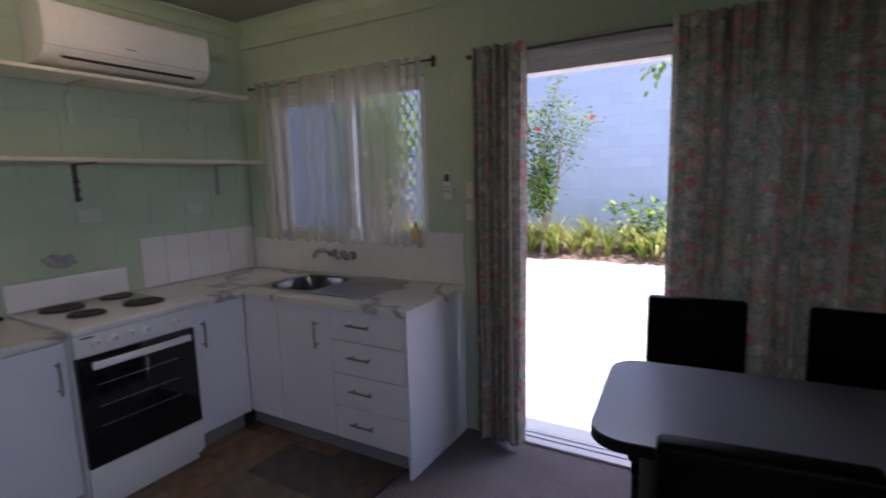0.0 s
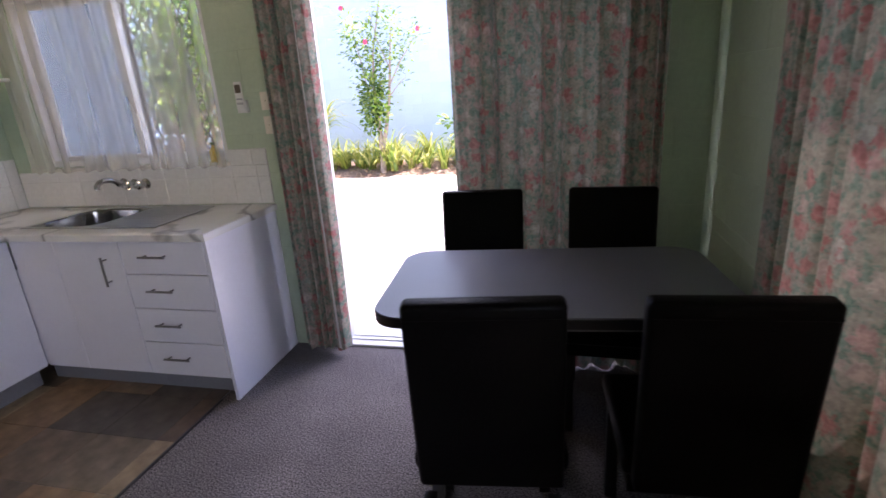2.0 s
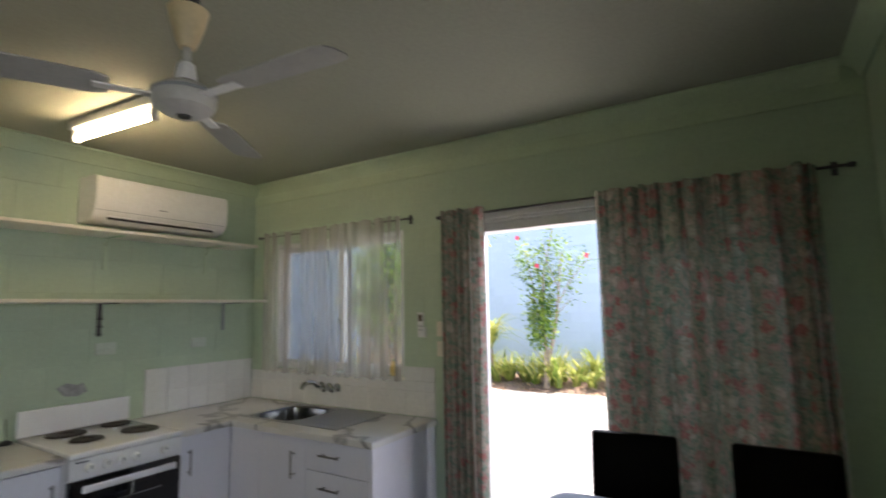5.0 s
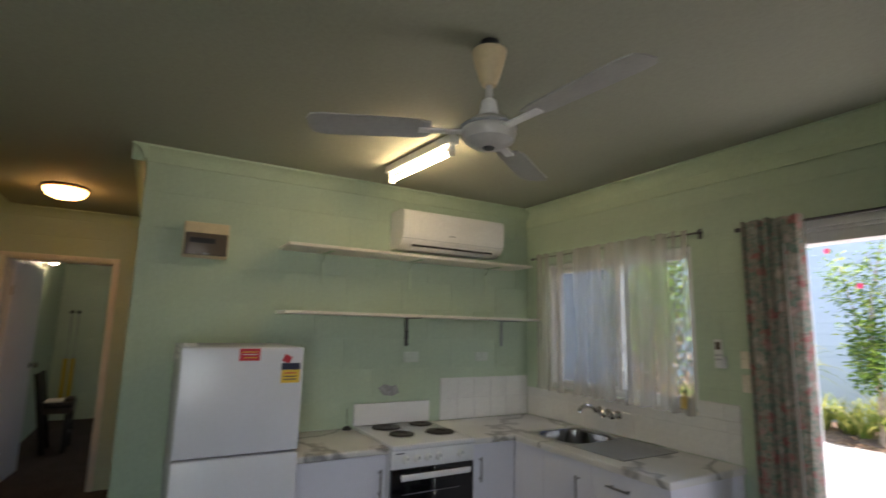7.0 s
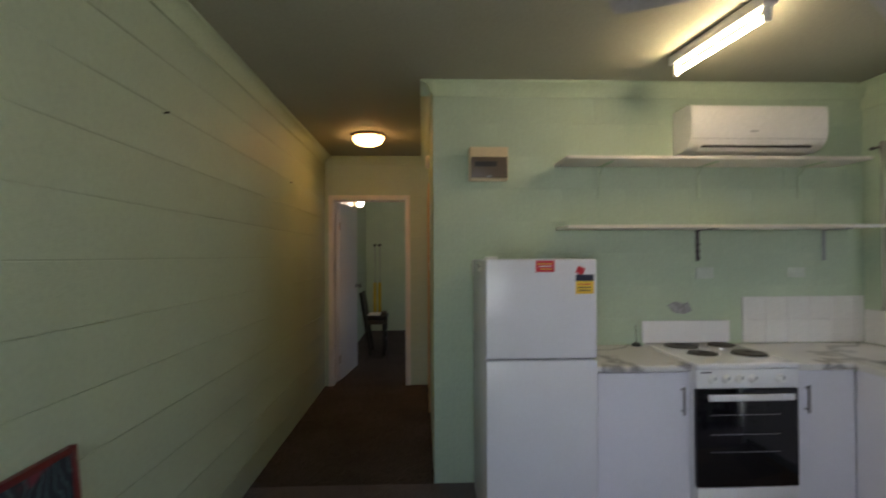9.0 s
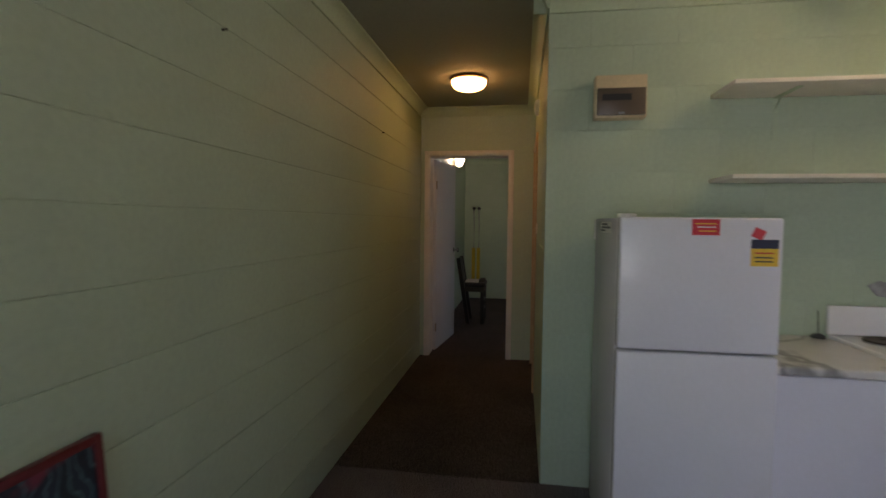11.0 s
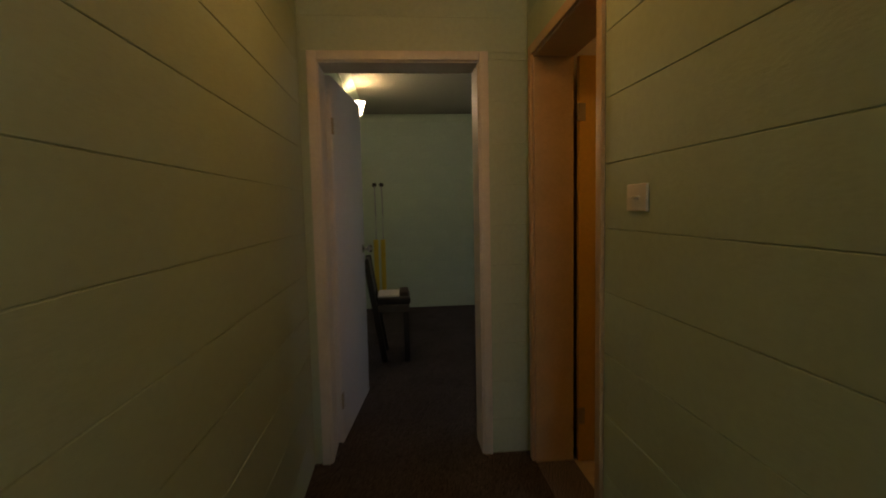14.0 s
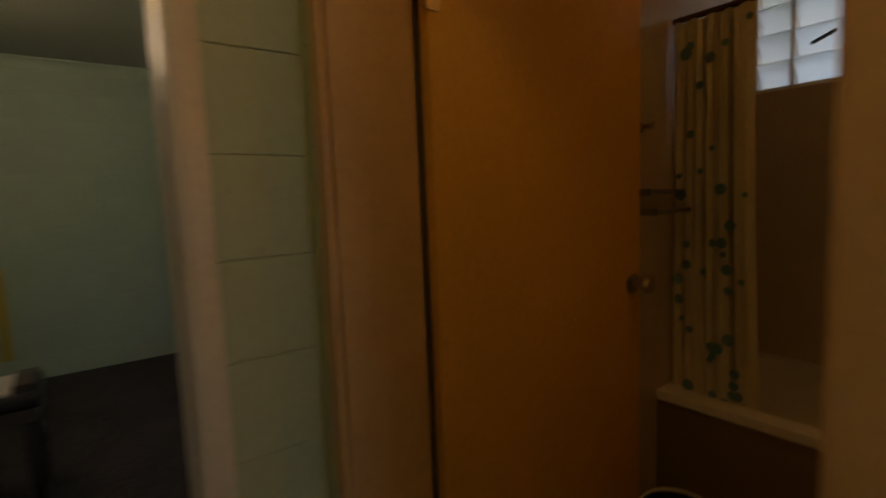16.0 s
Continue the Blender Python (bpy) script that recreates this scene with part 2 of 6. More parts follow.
def leafy(name, stops):
    """Leaves, each clump or leaf its own green, with some light passing through."""
    m, n, l, p = nodes_of(name)
    g = n.new("ShaderNodeNewGeometry")
    c = ramp(n, stops)
    l.new(g.outputs["Random Per Island"], c.inputs[0])
    l.new(c.outputs[0], p.inputs["Base Color"])
    p.inputs["Roughness"].default_value = 0.5
    tr, mx = n.new("ShaderNodeBsdfTranslucent"), n.new("ShaderNodeMixShader")
    l.new(c.outputs[0], tr.inputs[0])
    mx.inputs[0].default_value = 0.35
    l.new(p.outputs[0], mx.inputs[1])
    l.new(tr.outputs[0], mx.inputs[2])
    l.new(mx.outputs[0], n["Material Output"].inputs[0])
    return m


def glass(name, rough=0.0, tint=(0.92, 0.96, 0.95)):
    m, n, l, p = nodes_of(name)
    tp, gl, mx, lw = (n.new("ShaderNodeBsdfTransparent"), n.new("ShaderNodeBsdfGlossy"), n.new("ShaderNodeMixShader"),
                      n.new("ShaderNodeLayerWeight"))
    tp.inputs[0].default_value = (*tint, 1)
    gl.inputs["Roughness"].default_value = rough
    lw.inputs[0].default_value = 0.5
    po, sc = n.new("ShaderNodeMath"), n.new("ShaderNodeMath")
    po.operation, sc.operation = "POWER", "MULTIPLY_ADD"
    po.inputs[1].default_value = 4.0
    sc.inputs[1].default_value, sc.inputs[2].default_value = 0.8, 0.035
    l.new(lw.outputs["Facing"], po.inputs[0])
    l.new(po.outputs[0], sc.inputs[0])
    l.new(sc.outputs[0], mx.inputs[0])
    l.new(tp.outputs[0], mx.inputs[1])
    l.new(gl.outputs[0], mx.inputs[2])
    l.new(mx.outputs[0], n["Material Output"].inputs[0])
    return m


def flyscreen(name):
    """Fine grey mesh: open between threads, with a coarser uneven weave."""
    m, n, l, p = nodes_of(name)
    tc, nz, mr = n.new("ShaderNodeTexCoord"), n.new("ShaderNodeTexNoise"), n.new("ShaderNodeMapRange")
    nz.inputs["Scale"].default_value, nz.inputs["Detail"].default_value = 14, 3
    l.new(tc.outputs["Object"], nz.inputs["Vector"])
    # dense enough to dim the wall outside, in place of shade on it
    mr.inputs["To Min"].default_value, mr.inputs["To Max"].default_value = 0.42, 0.58
    l.new(nz.outputs["Fac"], mr.inputs["Value"])
    p.inputs["Base Color"].default_value = (0.05, 0.052, 0.055, 1)
    p.inputs["Roughness"].default_value = 0.7
    tp, mx = n.new("ShaderNodeBsdfTransparent"), n.new("ShaderNodeMixShader")
    l.new(mr.outputs[0], mx.inputs[0])
    l.new(tp.outputs[0], mx.inputs[1])
    l.new(p.outputs[0], mx.inputs[2])
    l.new(mx.outputs[0], n["Material Output"].inputs[0])
    return m


def frosted(name):
    """Obscure glass that scatters the light behind it."""
    m, n, l, p = nodes_of(name)
    tl, gl, mx = n.new("ShaderNodeBsdfTranslucent"), n.new("ShaderNodeBsdfGlossy"), n.new("ShaderNodeMixShader")
    tl.inputs[0].default_value = (0.82, 0.88, 0.92, 1)
    gl.inputs["Roughness"].default_value = 0.25
    mx.inputs[0].default_value = 0.12
    l.new(tl.outputs[0], mx.inputs[1])
    l.new(gl.outputs[0], mx.inputs[2])
    l.new(mx.outputs[0], n["Material Output"].inputs[0])
    return m


def abstract_art(name):
    m, n, l, p = nodes_of(name)
    tc, wv, nz = n.new("ShaderNodeTexCoord"), n.new("ShaderNodeTexWave"), n.new("ShaderNodeTexNoise")
    wv.inputs["Scale"].default_value, wv.inputs["Distortion"].default_value, wv.inputs["Detail"].default_value = 4.5, 12, 5
    nz.inputs["Scale"].default_value, nz.inputs["Detail"].default_value = 7, 5
    l.new(tc.outputs["Object"], wv.inputs["Vector"])
    l.new(tc.outputs["Object"], nz.inputs["Vector"])
    a = ramp(n, [(0.2, (0.012, 0.016, 0.03)), (0.45, (0.03, 0.07, 0.09)), (0.6, (0.10, 0.20, 0.22)), (0.8, (0.02, 0.03, 0.05))])
    b = ramp(n, [(0.58, (0, 0, 0)), (0.66, (1, 1, 1))])
    l.new(wv.outputs["Fac"], a.inputs[0])
    l.new(nz.outputs["Fac"], b.inputs[0])
    mx = n.new("ShaderNodeMixRGB")
    mx.inputs[2].default_value = (0.22, 0.035, 0.06, 1)
    l.new(b.outputs[0], mx.inputs[0])
    l.new(a.outputs[0], mx.inputs[1])
    l.new(mx.outputs[0], p.inputs["Base Color"])
    p.inputs["Roughness"].default_value = 0.35
    return m


WALL = mat("green wall paint", (0.475, 0.585, 0.435), 0.55, vary=0.10, scale=1.1, grain=0.05, grain_scale=45, bump=0.35, bump_scale=130, random_tone=0.02)
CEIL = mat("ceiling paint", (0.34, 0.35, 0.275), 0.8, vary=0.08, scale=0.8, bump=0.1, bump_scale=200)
TRIM = mat("cream trim paint", (0.74, 0.70, 0.62), 0.4, vary=0.10, scale=5, bump=0.08, bump_scale=60)
CORNICE = mat("cornice paint", (0.49, 0.60, 0.43), 0.6, vary=0.08)
DOORP = mat("white door paint", (0.72, 0.71, 0.69), 0.42, vary=0.06, scale=2, bump=0.05)
DOORO = mat("orange stained door", (0.68, 0.39, 0.09), 0.5, vary=0.10, scale=1.5, bump=0.05)
CAB = mat("white laminate", (0.73, 0.73, 0.80), 0.32, vary=0.04, scale=2, grain=0.02)
KICK = mat("grey kickboard", (0.24, 0.24, 0.26), 0.5)
STEEL = mat("brushed steel", (0.40, 0.40, 0.40), 0.3, metal=1, vary=0.06, grain_scale=200)
CHROME = mat("chrome", (0.55, 0.55, 0.56), 0.16, metal=1, vary=0.05)
BRASSY = mat("dull brass", (0.42, 0.36, 0.26), 0.35, metal=1)
FRIDGEW = mat("satin white steel", (0.72, 0.72, 0.76), 0.24, vary=0.03, grain=0.02)
FRIDGEBK = mat("grey painted steel back", (0.40, 0.41, 0.40), 0.5, vary=0.06)
HANDLE = mat("dark brushed steel", (0.30, 0.29, 0.30), 0.32, metal=1, vary=0.06, grain_scale=200)
BOWL = mat("polished steel", (0.27, 0.265, 0.26), 0.18, metal=1, vary=0.06)
TAN = mat("tan trim paint", (0.60, 0.42, 0.24), 0.42, vary=0.12, scale=5, bump=0.08, bump_scale=60)
SUNLIT_EDGE = mat("sunlit curtain edge", (0.72, 0.70, 0.68), 0.9, vary=0.06)
ENAMEL = mat("white enamel", (0.78, 0.78, 0.79), 0.16, vary=0.03, grain=0.02, coat=0.3)
FANBODY = mat("grey-white enamel", (0.50, 0.49, 0.46), 0.4, vary=0.12, scale=9)
FANBLADE = mat("grey fan blade", (0.36, 0.36, 0.34), 0.5, vary=0.15, scale=5)
PLASTIC = mat("white plastic", (0.76, 0.76, 0.74), 0.4, vary=0.04)
CREAMP = mat("aged cream plastic", (0.72, 0.58, 0.36), 0.45, vary=0.10, scale=8)
PLATEP = mat("painted plastic", (0.56, 0.62, 0.54), 0.45, vary=0.06)
SWITCHP = mat("almond plastic", (0.76, 0.70, 0.59), 0.4, vary=0.05)
BLACKG = mat("black oven glass", (0.010, 0.010, 0.012), 0.06, vary=0.1)
RING = mat("black iron plate", (0.035, 0.028, 0.024), 0.6, vary=0.25, scale=14, bump=0.2)
BLACKP = mat("black plastic", (0.02, 0.02, 0.022), 0.45)
GREYP = mat("grey plastic", (0.30, 0.31, 0.32), 0.45)
SMOKE = mat("smoked window", (0.12, 0.09, 0.065), 0.34)
LEATHER = mat("black leatherette", (0.0035, 0.003, 0.003), 0.40, spec=0.09, vary=0.2, scale=6, bump=0.25, bump_scale=90)
CHAIRLEG = mat("black lacquered wood", (0.014, 0.012, 0.011), 0.4)
TABLETOP = mat("charcoal laminate", (0.15, 0.155, 0.185), 0.30, vary=0.05, scale=2.5, grain=0.1, grain_scale=180)
TABLEEDGE = mat("black edging", (0.012, 0.012, 0.013), 0.4)
TABLELEG = mat("grey painted steel", (0.20, 0.20, 0.21), 0.4, metal=0.6)
ALU = mat("white aluminium", (0.74, 0.74, 0.74), 0.35, vary=0.05)
TILE = mat("white glazed tile", (0.76, 0.76, 0.74), 0.14, vary=0.04, random_tone=0.05)
GROUT = mat("grout", (0.72, 0.71, 0.69), 0.9)
MARBLE = marble("marble laminate")
CARPET = carpet("grey carpet", (0.046, 0.041, 0.042), (0.33, 0.297, 0.298))
# same carpet, with the dimness of hall and bedroom put into its colour
CARPET_SHADED = carpet("shaded grey carpet", (0.025, 0.0225, 0.022), (0.15, 0.133, 0.128))
SLATE = slate("slate vinyl")
FLORAL = floral("floral cotton", 0.08)
SHEER = sheer("white voile")
GLASS = glass("window glass")
FLYMESH = flyscreen("insect screen")
RODM = mat("dark curtain rod", (0.09, 0.08, 0.085), 0.45, metal=0.5)
BRONZE = mat("antique bronze", (0.16, 0.10, 0.06), 0.4, metal=0.8)
REDST = mat("red paper", (0.60, 0.035, 0.05), 0.5, vary=0.03)
YELST = mat("yellow paper", (0.80, 0.52, 0.06), 0.5, vary=0.03)
WHITEST = mat("white paper", (0.75, 0.74, 0.70), 0.7, vary=0.04)
BLUEST = mat("navy print", (0.03, 0.035, 0.07), 0.5)
FOIL = mat("torn grey patch", (0.34, 0.34, 0.35), 0.5, vary=0.3, scale=30)
REDWOOD = mat("dark red frame", (0.17, 0.018, 0.02), 0.35, vary=0.15)
ART = abstract_art("abstract painting")
TUBE = glow("fluorescent tube", (1.0, 0.81, 0.50), TUBE_POWER)
DOME = glow("warm opal glass", (1.0, 0.52, 0.17), DOME_POWER)
SCONCE = glow("warm frosted glass", (1.0, 0.79, 0.58), SCONCE_POWER)
BATHGLOW = glow("warm bathroom globe", (1.0, 0.45, 0.12), BATH_POWER)
PAVE = mat("sunlit concrete", (0.66, 0.64, 0.62), 0.9, vary=0.35, scale=1.3, grain=0.4, grain_scale=22, bump=0.4, bump_scale=40)
BLUEW = mat("pale blue wall paint", (0.38, 0.50, 0.67), 0.7, vary=0.10, scale=0.7, grain=0.06, random_tone=0.05, bump=0.2)
MULCH = mat("leaf mulch", (0.32, 0.225, 0.17), 0.95, vary=0.5, scale=18, grain=0.5, grain_scale=60, bump=1.0, bump_scale=50)
BARK = mat("grey bark", (0.36, 0.29, 0.24), 0.9, vary=0.3, scale=20, bump=0.6, bump_scale=50)
LEAF = leafy("shrub leaves", [(0.0, (0.05, 0.11, 0.026)), (0.4, (0.12, 0.24, 0.045)), (0.7, (0.28, 0.42, 0.07)), (1.0, (0.42, 0.50, 0.11))])
STRAP = leafy("strappy leaves", [(0.0, (0.10, 0.19, 0.04)), (0.3, (0.26, 0.34, 0.06)), (0.7, (0.52, 0.51, 0.15)), (1.0, (0.66, 0.60, 0.30))])
LITTER = leafy("dry leaves", [(0.0, (0.18, 0.10, 0.06)), (0.5, (0.33, 0.20, 0.13)), (1.0, (0.50, 0.38, 0.27))])
BLOOM = mat("pink petals", (0.75, 0.06, 0.16), 0.5)
CONC = mat("plain render", (0.72, 0.71, 0.68), 0.8)
BATHW = mat("bathroom tile paint", (0.48, 0.41, 0.31), 0.35, vary=0.08)
TUBSIDE = mat("brown panel paint", (0.22, 0.16, 0.10), 0.5, vary=0.12)
PORCELAIN = mat("white porcelain", (0.74, 0.72, 0.68), 0.12, vary=0.03)
BLADE = frosted("frosted louvre")
CURTB = mat("shower curtain", (0.60, 0.56, 0.42), 0.5, vary=0.12, scale=4)
DOT = mat("blue print", (0.10, 0.22, 0.25), 0.5)
YELCORD = mat("yellow strap", (0.62, 0.46, 0.05), 0.7)
CHAIRW = mat("dark brown wood", (0.009, 0.007, 0.006), 0.5, vary=0.2, scale=12)
CUSH = mat("grey brown seat cloth", (0.08, 0.07, 0.062), 0.9, bump=0.3)


# ---- building blocks ----
AT = {}


def thing(name, base, label, category, group="", kind="", turn=0.0):
    ob = new(name)
    ob.empty_display_size = 0.1
    m = pose(*base, 0, 0, turn)
    ob.matrix_basis = m
    AT[ob.name] = m
    return tagged(ob, label, category, group, kind)


def mesh_of(name, bm, material):
    me = bpy.data.meshes.new(name)
    bmesh.ops.recalc_face_normals(bm, faces=bm.faces)
    bm.to_mesh(me)
    bm.free()
    me.materials.append(material)
    me.polygons.foreach_set("use_smooth", [True] * len(me.polygons))
    me.set_sharp_from_angle(angle=radians(35))
    return me


def part(name, bm, material, parent=None, label="", category="", kind="", group=""):
    """Links a bmesh, given in world metres, as one mesh under a thing or a part, or as a thing of its own."""
    if parent is not None:
        m = AT.get(parent.name, Matrix())
        bm.transform(m.inverted())
    ob = new(name, mesh_of(name, bm, material))
    if parent is not None:
        ob.parent = parent
        AT[ob.name] = m
    return tagged(ob, label, category, group, kind)


def B():
    return bmesh.new()


def pour(bm, tmp):
    vs = {v: bm.verts.new(v.co) for v in tmp.verts}
    for f in tmp.faces:
        bm.faces.new([vs[v] for v in f.verts])
    tmp.free()
    return bm


def bx(bm, lo, hi, r=0.0, seg=2, m=None):
    """A box between two corners, with rounded edges where r is given, turned by m."""
    t = B()
    bmesh.ops.create_cube(t, size=1)
    c, s = [(a + b) / 2 for a, b in zip(lo, hi)], [abs(b - a) for a, b in zip(lo, hi)]
    for v in t.verts:
        v.co = Vector((v.co.x * s[0] + c[0], v.co.y * s[1] + c[1], v.co.z * s[2] + c[2]))
    if r:
        bmesh.ops.bevel(t, geom=t.edges[:], offset=min(r, min(s) * 0.45), segments=seg, profile=0.5, affect="EDGES")
    if m is not None:
        t.transform(m)
    return pour(bm, t)


def rod(bm, a, b, r, r2=None, n=12):
    a, b = Vector(a), Vector(b)
    r2 = r if r2 is None else r2
    q = (b - a).to_track_quat("Z", "Y").to_matrix()
    rings = []
    for p, rr in ((a, r), (b, r2)):
        rings.append([bm.verts.new(p + q @ Vector((rr * math.cos(k * math.tau / n), rr * math.sin(k * math.tau / n), 0))) for k in range(n)])
    for k in range(n):
        bm.faces.new((rings[0][k], rings[0][(k + 1) % n], rings[1][(k + 1) % n], rings[1][k]))
    bm.faces.new(rings[0][::-1])
    bm.faces.new(rings[1])
    return bm


def pipe(bm, pts, r, n=8):
    pts = [Vector(p) for p in pts]
    rings = []
    for i, p in enumerate(pts):
        d = (pts[min(i + 1, len(pts) - 1)] - pts[max(i - 1, 0)]).normalized()
        q = d.to_track_quat("Z", "Y").to_matrix()
        rr = r[i] if isinstance(r, (list, tuple)) else r
        rings.append([bm.verts.new(p + q @ Vector((rr * math.cos(k * math.tau / n), rr * math.sin(k * math.tau / n), 0))) for k in range(n)])
    for u, v in zip(rings, rings[1:]):
        for k in range(n):
            bm.faces.new((u[k], u[(k + 1) % n], v[(k + 1) % n], v[k]))
    bm.faces.new(rings[0][::-1])
    bm.faces.new(rings[-1])
    return bm


def lathe(bm, c, prof, n=28, axis="z", caps=True):
    """Turns (radius, height) pairs round an axis through c; with no caps the profile closes on itself as a ring."""
    turn = {"z": Matrix.Identity(3), "x": Matrix.Rotation(radians(90), 3, "Y"), "y": Matrix.Rotation(radians(90), 3, "X"),
            "-y": Matrix.Rotation(radians(-90), 3, "X")}[axis]
    rings = []
    for r, h in prof:
        rings.append([bm.verts.new(Vector(c) + turn @ Vector((max(r, 1e-4) * math.cos(k * math.tau / n), max(r, 1e-4) * math.sin(k * math.tau / n), h))) for k in range(n)])
    for u, v in zip(rings, rings[1:] if caps else rings[1:] + rings[:1]):
        for k in range(n):
            bm.faces.new((u[k], u[(k + 1) % n], v[(k + 1) % n], v[k]))
    if caps:
        bm.faces.new(rings[0][::-1])
        bm.faces.new(rings[-1])
    return bm


def slab(bm, axis, u0, u1, z0, z1, w0, w1, holes=()):
    """A wall from u0 to u1 along 'x' or 'y', between w0 and w1 across, with holes (u0, u1, z0, z1) through it."""
    us = sorted({u0, u1, *(h[0] for h in holes), *(h[1] for h in holes)})
    zs = sorted({z0, z1, *(h[2] for h in holes), *(h[3] for h in holes)})
    us, zs = [u for u in us if u0 <= u <= u1], [z for z in zs if z0 <= z <= z1]

    def solid(i, k):
        if not (0 <= i < len(us) - 1 and 0 <= k < len(zs) - 1):
            return False
        u, z = (us[i] + us[i + 1]) / 2, (zs[k] + zs[k + 1]) / 2
        return not any(h[0] < u < h[1] and h[2] < z < h[3] for h in holes)

    memo = {}

    def v(i, k, w):
        if (i, k, w) not in memo:
            memo[i, k, w] = bm.verts.new((us[i], w, zs[k]) if axis == "x" else (w, us[i], zs[k]))
        return memo[i, k, w]

    for i in range(len(us) - 1):
        for k in range(len(zs) - 1):
            if not solid(i, k):
                continue
            for w in (w0, w1):
                bm.faces.new((v(i, k, w), v(i + 1, k, w), v(i + 1, k + 1, w), v(i, k + 1, w)))
            for di, dk, a, b in ((-1, 0, (i, k), (i, k + 1)), (1, 0, (i + 1, k), (i + 1, k + 1)), (0, -1, (i, k), (i + 1, k)), (0, 1, (i, k + 1), (i + 1, k + 1))):
                if not solid(i + di, k + dk):
                    bm.faces.new((v(*a, w0), v(*b, w0), v(*b, w1), v(*a, w1)))
    return bm


# ---- the structure ----
RX, LY, CH = 3.87, -3.95, 2.52       # inner face of the curtained side wall, of the long wall, ceiling height
HY, EX = -2.81, -2.40                # hall's side wall, hall's end wall
BX, BYW = -6.45, -0.68               # far wall of the bedroom, far wall of the bathroom
WIN = (0.215, 1.49, 1.09, 2.035)       # kitchen window opening
SLD = (1.99, 3.62, -0.02, 2.03)      # sliding door opening
SID = (-3.70, -0.98, 0.75, 1.95)     # side window, behind the floral curtain
BED = (-3.876, -3.046, -0.1, 2.065)  # bedroom doorway in the end wall
BTH = (-2.30, -1.458, -0.1, 2.065)   # bathroom doorway in the hall's side wall
BWI = (-2.39, -1.95, 1.745, 2.30)     # bathroom louvre window

WALLS = {}


def wall(name, axis, u0, u1, w0, w1, holes=(), material=WALL, label="pale green painted concrete block wall"):
    WALLS[name] = part(name, slab(B(), axis, u0, u1, -0.1, CH + 0.12, w0, w1, holes), material, label=label, category="wall", kind="structure")


wall("wall_north", "x", -0.2, RX + 0.2, 0.004, 0.135, [WIN, SLD])
wall("wall_east", "y", LY - 0.2, 0.003, RX + 0.004, RX + 0.2, [SID])
wall("wall_south", "x", BX - 0.2, RX + 0.2, LY - 0.2, LY - 0.004)
wall("wall_west", "y", HY + 0.2, 0.003, -0.196, -0.004)
wall("wall_hall_side", "x", EX - 0.2, -0.004, HY + 0.004, HY + 0.199, [BTH])
wall("wall_hall_end", "y", LY - 0.003, HY + 0.003, EX - 0.2, EX - 0.004, [BED])
wall("wall_bedroom_far", "y", LY - 0.003, -0.4, BX - 0.2, BX - 0.004)
# the window opening in the bedroom's side wall is unseen, added for its lamp
wall("wall_bedroom_side", "x", BX, EX - 0.203, -0.4, -0.25, [(-4.9, -3.3, 0.9, 2.0)])
wall("wall_bathroom_west", "y", HY + 0.2, -0.25, EX - 0.2, EX - 0.004, material=BATHW, label="cream painted bathroom wall")
wall("wall_bathroom_far", "x", EX - 0.003, -0.197, BYW, BYW + 0.15, [BWI], material=BATHW, label="cream painted bathroom wall with a high louvre window")
part("floor", bx(B(), (BX - 0.2, LY - 0.2, -0.1), (RX + 0.2, 0.15, 0.0)), CARPET, label="worn grey-brown cut pile carpet", category="carpet", kind="structure")
# carpet sheets coloured darker to stand in for the dim light here
part("floor_bedroom", bx(B(), (BX, LY, 0.0002), (EX - 0.1, -0.4, 0.004)), CARPET_SHADED, label="worn bedroom carpet, the room's shade put into its colour", category="carpet", kind="structure")
part("floor_hall", bx(B(), (EX - 0.1, LY, 0.0002), (0.0, HY, 0.004)), CARPET_SHADED, label="worn hall carpet, the hall's shade put into its colour", category="carpet", kind="structure")
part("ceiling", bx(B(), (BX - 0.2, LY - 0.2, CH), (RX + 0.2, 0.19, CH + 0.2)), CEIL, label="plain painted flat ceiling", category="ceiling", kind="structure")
part("floor_bathroom", bx(B(), (EX, HY + 0.2, 0.0), (-0.2, BYW, 0.004)), BATHW, label="cream tiled bathroom floor", category="floor", kind="structure")


def cove(name, axis, u0, u1, w, inward):
    """A coved cornice along a wall face at w, reaching inward."""
    bm, prof = B(), [(0.0, -0.085), (0.012, -0.085), (0.016, -0.072), (0.03, -0.04), (0.055, -0.017), (0.078, -0.012), (0.078, 0.0), (0.0, 0.0)]
    ends = []
    for u in (u0, u1):
        ends.append([bm.verts.new((u, w + inward * a, CH + b) if axis == "x" else (w + inward * a, u, CH + b)) for a, b in prof])
    for k in range(len(prof)):
        j = (k + 1) % len(prof)
        bm.faces.new((ends[0][k], ends[0][j], ends[1][j], ends[1][k]))
    bm.faces.new(ends[0])
    bm.faces.new(ends[1])
    part(name, bm, CORNICE, label="painted coved ceiling cornice", category="cornice", kind="structure")


cove("trim_cornice_1", "y", HY - 0.077, 0, 0.0, 1)
cove("trim_cornice_2", "x", 0.08, RX - 0.08, 0.0, -1)
part("trim_cornice_band", bx(B(), (0.004, -0.014, CH - 0.158), (RX - 0.004, -0.0062, CH - 0.0855), 0.002, 1), CORNICE, label="flat painted board under the cornice", category="cornice", kind="structure")
cove("trim_cornice_3", "x", EX + 0.08, RX - 0.08, LY, 1)
cove("trim_cornice_4", "x", EX + 0.08, 0.0765, HY, -1)
cove("trim_cornice_5", "y", LY, HY, EX, 1)
cove("trim_cornice_6", "y", LY, 0, RX, -1)
